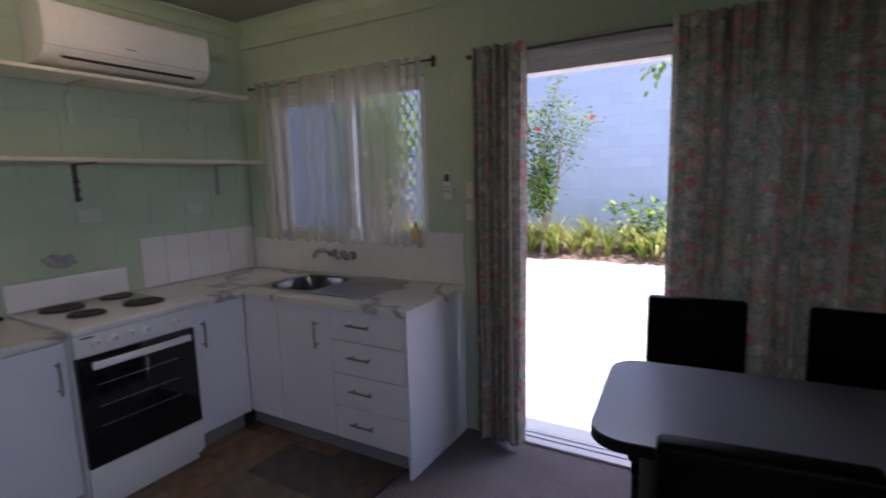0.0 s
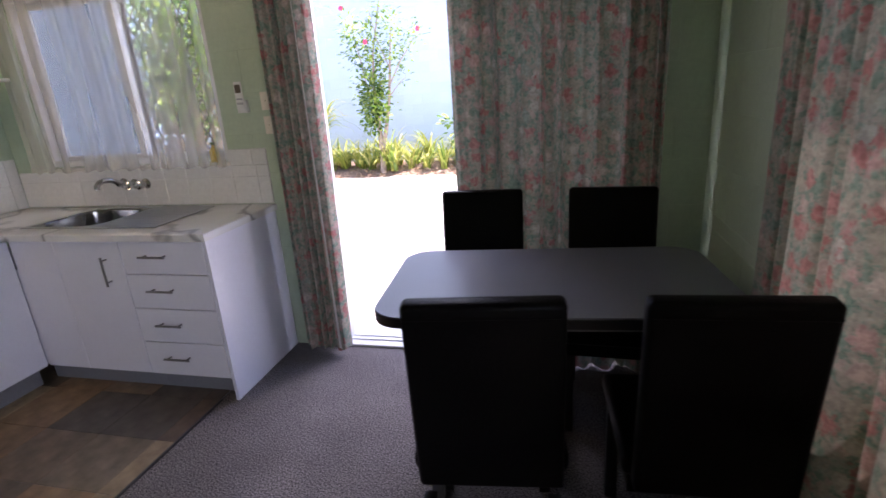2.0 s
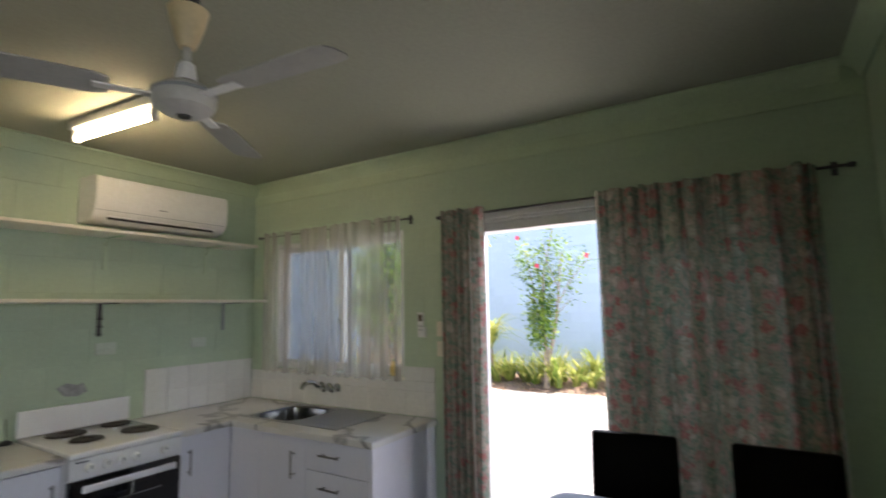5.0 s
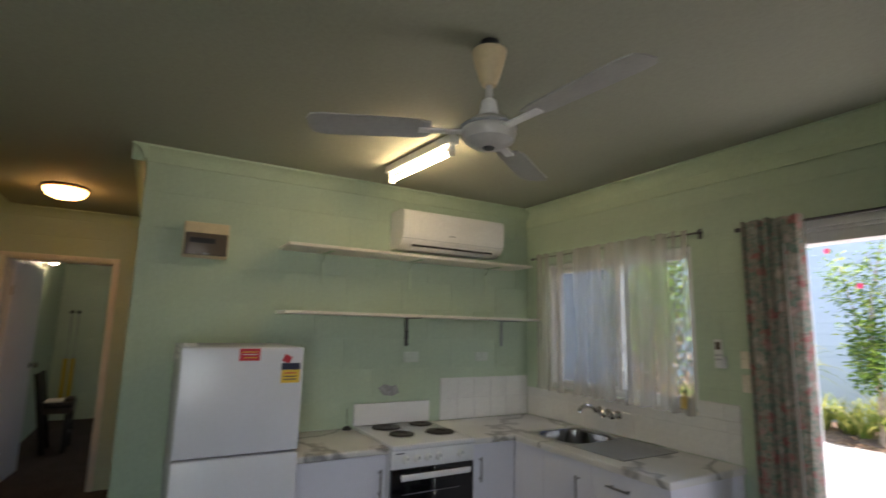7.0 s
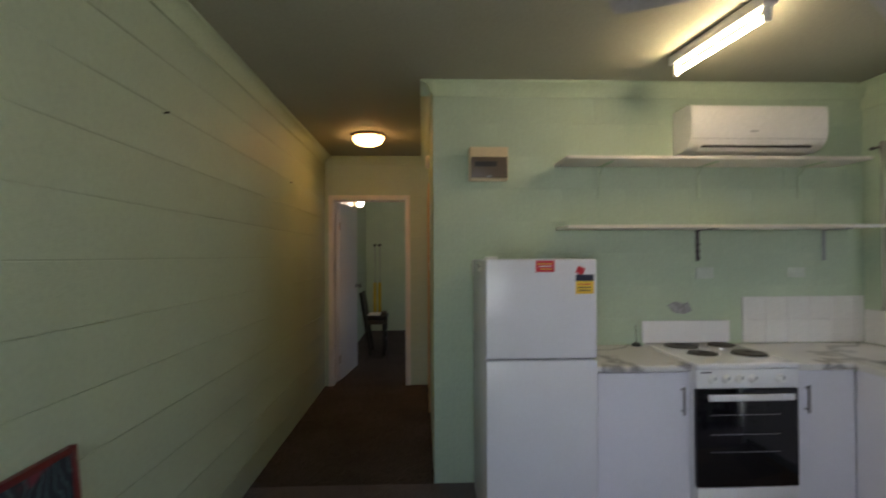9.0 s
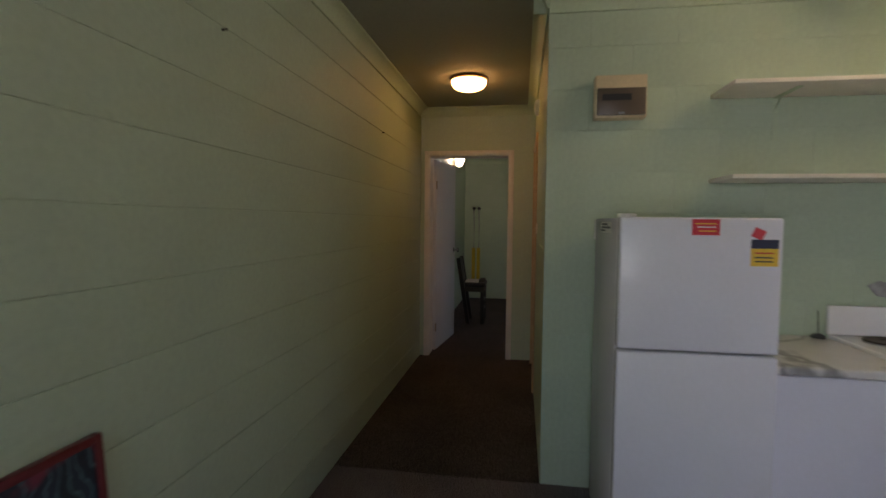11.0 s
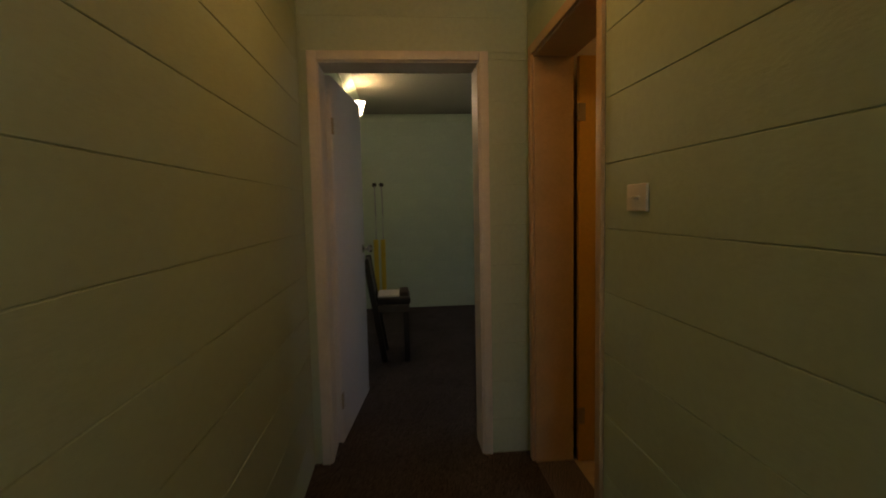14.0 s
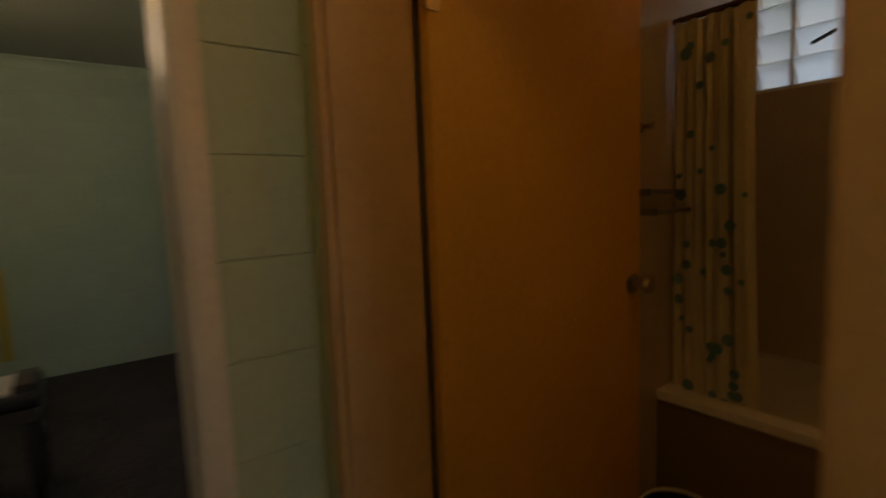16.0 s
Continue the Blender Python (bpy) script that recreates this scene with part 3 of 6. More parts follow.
cove("trim_cornice_7", "y", LY, -0.4, BX, 1)
cove("trim_cornice_8", "x", BX + 0.08, EX - 0.2, LY, 1)


def door_frame(name, axis, o, w0, w1, face, label, paint=TRIM):
    """Jambs, head, stops and architraves round a doorway o through a wall from w0 to w1; face: -1 or 1, the side of the architrave."""
    P = (lambda u, w, z: (u, w, z)) if axis == "x" else (lambda u, w, z: (w, u, z))
    f = tagged(new(name), label, "door frame", kind="structure")
    a, b, top = o[0], o[1], o[3]
    t = 0.022
    for nm, lo, hi in (("jamb", P(a, w0, 0.001), P(a + t, w1, top - t)), ("jamb", P(b - t, w0, 0.001), P(b, w1, top - t)), ("head", P(a, w0, top - t), P(b, w1, top))):
        part(nm, bx(B(), lo, hi, 0.002, 1), paint, f)
    front = w0 if face < 0 else w1
    s0, s1 = sorted((front, front + face * 0.016))
    e = 0.045
    part("architrave", bx(B(), P(a - e + 0.012, s0, 0.001), P(a + 0.012, s1, top + e - 0.012), 0.004), paint, f)
    part("architrave", bx(B(), P(b - 0.012, s0, 0.001), P(b + e - 0.012, s1, top + e - 0.012), 0.004), paint, f)
    part("architrave", bx(B(), P(a + 0.013, s0, top - 0.012), P(b - 0.013, s1, top + e - 0.012), 0.004), paint, f)
    return f


door_frame("door_1_frame", "y", (BED[0] + 0.0, BED[1], 0, BED[3]), EX - 0.2, EX, 1, "cream painted timber door frame with chipped edges")
door_frame("door_2_frame", "x", (BTH[0], BTH[1], 0, BTH[3]), HY, HY + 0.2, -1, "tan painted timber door frame of the bathroom", TAN)


def knob_set(parent, m, metal):
    """A round door knob on each face of a leaf; m: the leaf's pose, hinge at the origin, leaf along +x."""
    for s in (-1, 1):
        bm = lathe(B(), (0, 0, 0), [(0.032, 0.0), (0.032, 0.006), (0.012, 0.010), (0.011, 0.030), (0.024, 0.038), (0.029, 0.052), (0.022, 0.066), (0.0, 0.069)], 20, "y" if s < 0 else "-y")
        bm.transform(m @ Matrix.Translation((0.745, s * 0.0185, 1.04)))
        part("knob", bm, metal, parent, "round metal door knob")


def leaf(name, x, y, turn, width, material, label):
    m = pose(x, y, 0.008, 0, 0, turn)
    d = tagged(new(name), label, "door", kind="structure")
    panel = part("leaf", bx(B(), (0, -0.0175, 0), (width, 0.0175, 2.03), 0.003, 2, m), material, d)
    knob_set(d, m, CHROME if material is DOORP else BRASSY)
    for z in (0.2, 1.72):
        bm = rod(B(), m @ Vector((-0.006, -0.021, z)), m @ Vector((-0.006, -0.021, z + 0.085)), 0.006)
        bx(bm, (-0.004, -0.0205, z), (0.03, -0.0178, z + 0.085), 0, 1, m)
        part("hinge", bm, BRASSY, d, "painted steel butt hinge")
    return d


leaf("door_1", EX - 0.215, -3.842, 173.3, 0.815, DOORP, "white painted flush bedroom door standing open")
leaf("door_2", -2.262, HY + 0.215, 90.0, 0.79, DOORO, "orange-cream painted flush bathroom door standing open")

# ---- sliding door and windows ----
sd = tagged(new("window_2"), "white aluminium sliding glass door standing open", "sliding door", kind="structure")
for lo, hi in (((1.992, 0.01, 0.0), (2.04, 0.12, 1.957)), ((3.57, 0.01, 0.0), (3.618, 0.12, 1.957)), ((1.992, 0.01, 1.958), (3.618, 0.12, 2.012))):
    part("frame", bx(B(), lo, hi, 0.004), ALU, sd)
part("sill", bx(B(), (1.95, -0.012, 0.001), (3.62, 0.118, 0.018), 0.004), ALU, sd, "white aluminium sill with two tracks")
for y in (0.045, 0.09):
    part("track", bx(B(), (2.04, y - 0.003, 0.018), (3.57, y + 0.003, 0.026), 0.001, 1), ALU, sd)
for x0, x1, y in ((2.80, 3.57, 0.045), (2.76, 3.50, 0.09)):
    pan = part("sash", bx(bx(bx(bx(B(), (x0, y - 0.015, 0.036), (x0 + 0.05, y + 0.015, 1.955), 0.003), (x1 - 0.05, y - 0.015, 0.036), (x1, y + 0.015, 1.955), 0.003),
               (x0 + 0.05, y - 0.015, 0.036), (x1 - 0.05, y + 0.015, 0.11), 0.003), (x0 + 0.05, y - 0.015, 1.905), (x1 - 0.05, y + 0.015, 1.955), 0.003), ALU, sd)
    g = part("pane", bx(B(), (x0 + 0.051, y - 0.003, 0.111), (x1 - 0.051, y + 0.003, 1.904)), GLASS, pan, "clear glass pane")
    g.visible_shadow = False
part("track_cover", bx(B(), (2.0, -0.008, 2.0125), (3.61, 0.10, 2.028), 0.003), ALU, sd)
part("head_trim", bx(B(), (1.96, -0.018, 2.0285), (3.65, 0.003, 2.072), 0.004), ALU, sd, "white timber head architrave")

kw = tagged(new("window_1"), "white two-pane aluminium sliding window with diamond security mesh", "window", kind="structure")
x0, x1, z0, z1 = WIN
for lo, hi in (((x0, 0.045, z0), (x0 + 0.035, 0.13, z1)), ((x1 - 0.035, 0.045, z0), (x1, 0.13, z1)), ((x0 + 0.035, 0.045, z0), (x1 - 0.035, 0.13, z0 + 0.035)),
               ((x0 + 0.035, 0.045, z1 - 0.035), (x1 - 0.035, 0.13, z1))):
    part("frame", bx(B(), lo, hi, 0.003), ALU, kw)
for a, b, y in ((x0 + 0.036, 0.90, 0.108), (0.872, x1 - 0.026, 0.075)):
    s = part("sash", bx(bx(bx(bx(B(), (a, y - 0.013, z0 + 0.036), (a + 0.04, y + 0.013, z1 - 0.036), 0.002), (b - 0.04, y - 0.013, z0 + 0.036), (b, y + 0.013, z1 - 0.036), 0.002),
             (a + 0.04, y - 0.013, z0 + 0.036), (b - 0.04, y + 0.013, z0 + 0.056), 0.002), (a + 0.04, y - 0.013, z1 - 0.071), (b - 0.04, y + 0.013, z1 - 0.036), 0.002), ALU, kw)
    g = part("pane", bx(B(), (a + 0.041, y - 0.002, z0 + 0.057), (b - 0.041, y + 0.002, z1 - 0.072)), GLASS, s, "clear glass pane")
    g.visible_shadow = False
part("window_sill", bx(B(), (x0 - 0.01, -0.015, z0 - 0.022), (x1 + 0.01, 0.045, z0 - 0.001), 0.004), TRIM, kw, "cream painted sill")
bm = B()
gx0, gx1, gz0, gz1, step = 0.91, 1.45, z0 + 0.045, z1 - 0.045, 0.062
for s in (1, -1):
    k = -40
    while k < 60:
        c = gx0 + k * step
        pts = []
        for q in range(0, 61):
            zz = gz0 + (gz1 - gz0) * q / 60
            xx = c + s * (zz - gz0) * 0.62
            if gx0 <= xx <= gx1:
                pts.append((xx, zz))
        if len(pts) > 2:
            rod(bm, (pts[0][0], 0.145 + 0.004 * s, pts[0][1]), (pts[-1][0], 0.145 + 0.004 * s, pts[-1][1]), 0.0040, None, 5)
        k += 1
for lo, hi in (((gx0 - 0.02, 0.138, gz0 - 0.02), (gx0, 0.152, gz1 + 0.02)), ((gx1, 0.138, gz0 - 0.02), (gx1 + 0.02, 0.152, gz1 + 0.02)), ((gx0, 0.138, gz1), (gx1, 0.152, gz1 + 0.02)), ((gx0, 0.138, gz0 - 0.02), (gx1, 0.152, gz0))):
    bx(bm, lo, hi)
part("security_grille", bm, RODM, kw, "dark diamond security mesh", kind="stuff")
fs = part("flyscreen", bx(B(), (x0 + 0.06, 0.1405, z0 + 0.04), (0.888, 0.1415, z1 - 0.05)), FLYMESH, kw, "grey woven insect screen")
for lo, hi in (((x0 + 0.036, 0.134, z0 + 0.02), (x0 + 0.059, 0.148, z1 - 0.03)), ((x0 + 0.06, 0.134, z0 + 0.02), (0.888, 0.148, z0 + 0.039)), ((x0 + 0.06, 0.134, z1 - 0.049), (0.888, 0.148, z1 - 0.03))):
    part("screen_frame", bx(B(), lo, hi, 0.002, 1), ALU, fs)

ew = tagged(new("window_3"), "aluminium side window behind the floral curtain", "window", kind="structure")
y0, y1, z0, z1 = SID
for lo, hi in (((RX + 0.06, y0, z0), (RX + 0.12, y0 + 0.04, z1)), ((RX + 0.06, y1 - 0.04, z0), (RX + 0.12, y1, z1)), ((RX + 0.06, y0 + 0.04, z0), (RX + 0.12, y1 - 0.04, z0 + 0.04)),
               ((RX + 0.06, y0 + 0.04, z1 - 0.04), (RX + 0.12, y1 - 0.04, z1)), ((RX + 0.06, -2.12, z0 + 0.04), (RX + 0.12, -2.08, z1 - 0.04))):
    part("frame", bx(B(), lo, hi, 0.003), ALU, ew)
for a, b in ((y0 + 0.041, -2.121), (-2.079, y1 - 0.041)):
    g = part("pane", bx(B(), (RX + 0.088, a, z0 + 0.041), (RX + 0.092, b, z1 - 0.041)), GLASS, ew, "clear glass pane")
    g.visible_shadow = False

bw = tagged(new("window_4"), "high frosted glass louvre window over the bath", "window", kind="structure")
x0, x1, z0, z1 = BWI
for lo, hi in (((x0, BYW + 0.02, z0), (x0 + 0.02, BYW + 0.1, z1)), ((x1 - 0.02, BYW + 0.02, z0), (x1, BYW + 0.1, z1)), ((x0 + 0.02, BYW + 0.02, z0), (x1 - 0.02, BYW + 0.1, z0 + 0.02)), ((x0 + 0.02, BYW + 0.02, z1 - 0.02), (x1 - 0.02, BYW + 0.1, z1)),
               ((-2.24, BYW + 0.02, z0 + 0.02), (-2.225, BYW + 0.1, z1 - 0.02))):
    part("frame", bx(B(), lo, hi, 0.002), ALU, bw)
for a, b in ((x0 + 0.021, -2.241), (-2.224, x1 - 0.021)):
    for k in range(4):
        bm = bx(B(), (a, -0.003, 0), (b, 0.003, 0.14), 0, 1, Matrix.Translation((0, BYW + 0.10, z0 + 0.02 + 0.12 * k)) @ Matrix.Rotation(radians(38), 4, "X"))
        g = part("louvre_blade", bm, BLADE, bw)
        g.visible_shadow = False
part("louvre_handle", rod(B(), (-2.16, BYW + 0.015, 1.92), (-2.07, BYW + 0.0, 1.95), 0.008), BLACKP, bw, "dark louvre lever")


# ---- curtains ----
def cloth(bm, axis, u0, u1, z0, z1, w, depth, folds, seed, spread=0.0, rows=40, soft=False):
    """A hanging cloth: soft even waves, or broad flat pleats parted by narrow creases of uneven depth."""
    rng = random.Random(seed)
    n = max(24, int(folds * 22))
    ph = [rng.uniform(0, 6.28) for _ in range(6)]
    marks = [0.0]
    while marks[-1] < 1:
        marks.append(marks[-1] + rng.uniform(0.45, 1.6) / folds)
    creases = [(c / marks[-1], rng.uniform(0.35, 1.0), rng.uniform(0.10, 0.24) / folds, rng.uniform(-0.3, 0.3)) for c in marks]
    grid = []
    for k in range(rows + 1):
        h = k / rows
        z = z0 + (z1 - z0) * h
        row = []
        for i in range(n + 1):
            s = i / n
            warp = s + 0.018 * math.sin(s * 9 + ph[0]) + 0.012 * math.sin(s * 23 + ph[1])
            a = folds * math.tau * warp
            if soft:
                d = math.sin(a + 0.25 * math.sin(h * 3 + ph[2] + s * 4)) * (0.75 + 0.25 * math.sin(s * 11 + ph[3]))
                d += 0.16 * math.sin(2.3 * a + ph[4] + h * 0.9) * (1 - 0.5 * h)
                amp = depth * (0.72 + 0.28 * (1 - h))
                sway = 0.002 * math.sin(a * 2 + ph[5])
            else:
                d = -0.75 + 0.22 * math.sin(s * 17 + ph[2] + h) + 0.18 * math.sin(s * 41 + ph[3] - 0.7 * h)
                for c, deep, wide, drift in creases:
                    x = (s - c - drift * (1 - h) * 0.35 / folds) / wide
                    if abs(x) < 3:
                        d += 1.75 * deep * math.exp(-x * x)
                d += 0.12 * math.sin(a * 3.1 + ph[4]) * h * h
                amp = depth * (0.8 + 0.2 * (1 - h))
                sway = 0.0
            lean = spread * (1 - h) ** 1.5
            u = u0 + (u1 + lean - u0) * s + sway
            row.append(bm.verts.new((u, w + amp * d, z + 0.006 * math.sin(a)) if axis == "x" else (w + amp * d, u, z + 0.006 * math.sin(a))))
        grid.append(row)
    for p, q in zip(grid, grid[1:]):
        for i in range(n):
            bm.faces.new((p[i], p[i + 1], q[i + 1], q[i]))
    return bm


c1 = part("curtain", cloth(B(), "x", 1.83, 2.115, 0.035, 2.092, -0.085, 0.034, 4.5, 3, -0.02), FLORAL, label="floral print cotton curtain gathered beside the open door", category="curtain", group="floral curtains")
c2 = part("curtain", cloth(B(), "x", 2.760, 3.675, 0.010, 2.086, -0.084, 0.046, 10, 8, 0.0), FLORAL, label="wide floral print cotton curtain drawn over the sliding door", category="curtain", group="floral curtains")
# side curtain's unseen end past y=-2.06 is added to hold back window light
c3 = part("curtain", cloth(B(), "y", -2.50, -0.80, 0.12, 2.03, RX - 0.044, 0.030, 13, 12, 0.0), FLORAL, label="floral print cotton curtain drawn over the side window", category="curtain", group="floral curtains")
# sunlight on the curtain's edge, made as a thin white strip widening downwards
part("sunlit_strip", cloth(B(), "x", 2.050, 2.054, 0.05, 1.95, -0.124, 0.002, 1, 5, 0.009, soft=True), SUNLIT_EDGE, c1, "white strip standing in for the sunlit curtain edge")


def curtain_rod(axis, u0, u1, w, z, brackets, label, r=0.010):
    P = (lambda u, w, z: (u, w, z)) if axis == "x" else (lambda u, w, z: (w, u, z))
    ob = thing("curtain_rod", P(u0, w, z), label, "curtain rod", "curtain rods")
    part("pole", rod(B(), P(u0, w, z), P(u1, w, z), r), RODM, ob)
    for u in (u0, u1):
        s = -1 if u == u0 else 1
        part("finial", lathe(B(), P(u + s * 0.002, w, z), [(0.008, -0.014), (0.012, -0.008), (0.012, 0.008), (0.008, 0.014)], 14, axis), RODM, ob)
    back = 0.0 if axis == "x" else RX
    for u in brackets:
        bm = rod(B(), P(u, w, z), P(u, back, z), 0.006)
        bx(bm, [min(a, b) for a, b in zip(P(u - 0.012, back, z - 0.03), P(u + 0.012, back - 0.005, z + 0.03))], [max(a, b) for a, b in zip(P(u - 0.012, back, z - 0.03), P(u + 0.012, back - 0.005, z + 0.03))], 0.002)
        part("bracket", bm, RODM, ob)


curtain_rod("x", 1.80, 3.79, -0.048, 2.066, (1.82, 3.74), "dark metal curtain rod over the sliding door", 0.007)
curtain_rod("y", -2.60, -0.76, RX - 0.03, 2.0, (-2.57, -0.78), "dark metal curtain rod over the side window", 0.007)
curtain_rod("x", 0.12, 1.575, -0.038, 2.09, (0.14, 1.555), "thin dark rod holding the sheer kitchen curtain", 0.006)
sh = part("sheer_curtain", cloth(B(), "x", 0.19, 1.515, 1.085, 2.115, -0.062, 0.012, 13, 21, 0.0, 36, True), SHEER, label="thin white voile curtain over the kitchen window", category="sheer curtain")
part("hem", cloth(B(), "x", 0.19, 1.515, 1.072, 1.10, -0.066, 0.012, 13, 21, 0.0, 2, True), SHEER, sh, "doubled scalloped hem")

# ---- vinyl edge ----
part("trim_floor_strip", bx(B(), (1.622, -2.03, 0.001), (1.636, -0.60, 0.009), 0.003), BLACKP, label="dark metal edging strip between vinyl and carpet", category="floor strip", kind="structure")


# ---- kitchen ----
def bar_handle(parent, a, b, out):
    """A steel bow handle from a to b on two posts, standing off along out."""
    a, b, out = Vector(a), Vector(b), Vector(out)
    d = (b - a).normalized()
    bm = rod(B(), a + out, b + out, 0.0055, None, 10)
    for p in (a + d * 0.018, b - d * 0.018):
        rod(bm, p, p + out, 0.0045, None, 8)
    part("handle", bm, HANDLE, parent, "brushed steel bar handle")


def front(parent, name, lo, hi):
    return part(name, bx(B(), lo, hi, 0.0018, 1), CAB, parent)


TOPZ, CABZ = 0.855, 0.818
cab = thing("base_cabinet", (0.3, -1.75, 0), "white laminate base cabinet with one door, between fridge and stove", "cabinet", "kitchen cabinets")
part("carcass", bx(B(), (0.005, -2.0, 0.12), (0.575, -1.492, CABZ), 0.001, 1), CAB, cab)
d = front(cab, "door", (0.576, -1.998, 0.125), (0.594, -1.494, CABZ - 0.004))
bar_handle(d, (0.594, -1.535, 0.60), (0.594, -1.535, 0.745), (0.03, 0, 0))
part("kickboard", bx(B(), (0.5, -2.0, 0.005), (0.515, -1.492, 0.119)), KICK, cab)

cab = thing("base_cabinet", (0.3, -0.76, 0), "white laminate corner base cabinet with a narrow door beside the stove", "cabinet", "kitchen cabinets")
part("carcass", bx(B(), (0.005, -0.928, 0.12), (0.575, -0.6, CABZ), 0.001, 1), CAB, cab)
d = front(cab, "door", (0.576, -0.926, 0.125), (0.594, -0.60, CABZ - 0.004))
bar_handle(d, (0.594, -0.872, 0.60), (0.594, -0.872, 0.745), (0.03, 0, 0))
part("kickboard", bx(B(), (0.5, -0.928, 0.005), (0.515, -0.60, 0.119)), KICK, cab)

cab = thing("base_cabinet", (0.93, -0.3, 0), "white laminate sink cabinet with one handled door", "cabinet", "kitchen cabinets")
part("carcass", bx(B(), (0.005, -0.575, 0.12), (1.248, -0.005, 0.66), 0.001, 1), CAB, cab)
front(cab, "filler_panel", (0.596, -0.594, 0.125), (0.862, -0.576, CABZ - 0.004))
d = front(cab, "door", (0.865, -0.594, 0.125), (1.247, -0.576, CABZ - 0.004))
bar_handle(d, (1.16, -0.594, 0.60), (1.16, -0.594, 0.745), (0, -0.03, 0))
part("kickboard", bx(B(), (0.516, -0.52, 0.005), (1.25, -0.505, 0.119)), KICK, cab)

cab = thing("drawer_cabinet", (1.48, -0.3, 0), "white laminate cabinet with four drawers and a full-height end panel", "cabinet", "kitchen cabinets")
part("carcass", bx(B(), (1.252, -0.575, 0.12), (1.703, -0.005, CABZ), 0.001, 1), CAB, cab)
edges = (0.122, 0.302, 0.480, 0.655, 0.815)
for a, b in zip(edges, edges[1:]):
    d = front(cab, "drawer_front", (1.2505, -0.594, a + 0.002), (1.702, -0.576, b - 0.002))
    zc = (a + b) / 2 + 0.012
    bar_handle(d, (1.372, -0.594, zc), (1.512, -0.594, zc), (0, -0.03, 0))
part("kickboard", bx(B(), (1.251, -0.52, 0.005), (1.703, -0.505, 0.119)), KICK, cab)
part("end_panel", bx(B(), (1.704, -0.592, 0.002), (1.721, -0.006, CABZ), 0.001, 1), CAB, cab)

# worktops: one piece left of the stove, one L-shaped piece with a cut-out for the sink
part("worktop", bx(B(), (0.005, -2.005, CABZ + 0.002), (0.612, -1.486, TOPZ), 0.008, 3), MARBLE, label="short marble-look laminate worktop beside the fridge", category="worktop", group="worktops")
SB = (0.618, 1.015, -0.490, -0.095)
bm = slab(B(), "x", 0.006, 1.735, -0.932, -0.006, 0, 1, [(0.612, 1.9, -1.0, -0.612), (0.612, 1.38, -0.495, -0.090)])
for v in bm.verts:
    v.co = (v.co.x, v.co.z, CABZ + 0.002 if v.co.y < 0.5 else TOPZ)
bmesh.ops.recalc_face_normals(bm, faces=bm.faces)
rim = [e for e in bm.edges if len(e.link_faces) == 2 and e.calc_face_angle() > 0.5 and all(v.co.z > TOPZ - 0.001 for v in e.verts)]
bmesh.ops.bevel(bm, geom=rim, offset=0.008, segments=3, profile=0.5, affect="EDGES")
part("worktop", bm, MARBLE, label="L-shaped marble-look laminate worktop with rounded front edge", category="worktop", group="worktops")

snk = thing("sink", (0.98, -0.29, TOPZ), "stainless steel sink with one bowl and a ribbed drainer", "sink")
x0, x1, y0, y1 = 0.585, 1.392, -0.512, -0.062
bm = slab(B(), "x", x0, x1, y0, y1, 0, 0.004, [SB])
bm.transform(Matrix(((1, 0, 0, 0), (0, 0, 1, 0), (0, 1, 0, TOPZ + 0.001), (0, 0, 0, 1))))
part("rim", bm, STEEL, snk)
bm = B()
rows = []
for square, ins, z in ((True, 0.0, TOPZ + 0.0045), (False, 0.002, TOPZ + 0.0045), (False, 0.010, TOPZ - 0.004), (False, 0.018, TOPZ - 0.10), (False, 0.05, TOPZ - 0.14), (False, 0.13, TOPZ - 0.148)):
    a, b, c, e = SB[0] + ins, SB[1] - ins, SB[2] + ins, SB[3] - ins
    r = 0.115 - ins * 0.4
    ring = []
    for cx, cy, s in ((b - r, e - r, 0), (a + r, e - r, 90), (a + r, c + r, 180), (b - r, c + r, 270)):
        for q in range(7):
            t = radians(s + 15 * q)
            f = r if not square else r / max(abs(math.cos(t)), abs(math.sin(t)))
            ring.append(bm.verts.new((cx + f * math.cos(t), cy + f * math.sin(t), z)))
    rows.append(ring)
for u, v in zip(rows, rows[1:]):
    for k in range(28):
        bm.faces.new((u[k], u[(k + 1) % 28], v[(k + 1) % 28], v[k]))
bm.faces.new(rows[-1])
part("bowl", bm, BOWL, snk)
part("waste", lathe(B(), (0.83, -0.29, TOPZ - 0.149), [(0.04, 0), (0.04, 0.003), (0.03, 0.004), (0.028, 0.001), (0.0, 0.001)], 20), CHROME, snk, "chrome plug waste")
for k in range(9):
    y = -0.44 + k * 0.036
    part("drainer_rib", bx(B(), (1.05, y - 0.006, TOPZ + 0.0045), (1.355, y + 0.006, TOPZ + 0.0062), 0.0008), STEEL, snk)

tp = thing("wall_tap", (0.87, 0, 0.99), "chrome wall-mounted tap set with swivel spout", "tap")
for x in (0.850, 0.925):
    part("handle", lathe(lathe(B(), (x, -0.006, 0.985), [(0.030, 0.0), (0.030, 0.008), (0.016, 0.016), (0.014, 0.045)], 18, "y"), (x, -0.051, 0.985), [(0.024, 0), (0.027, 0.008), (0.026, 0.022), (0.016, 0.03), (0, 0.031)], 8, "y"), CHROME, tp)
bm = lathe(B(), (0.775, -0.006, 0.99), [(0.030, 0.0), (0.030, 0.008), (0.017, 0.016), (0.015, 0.05)], 18, "y")
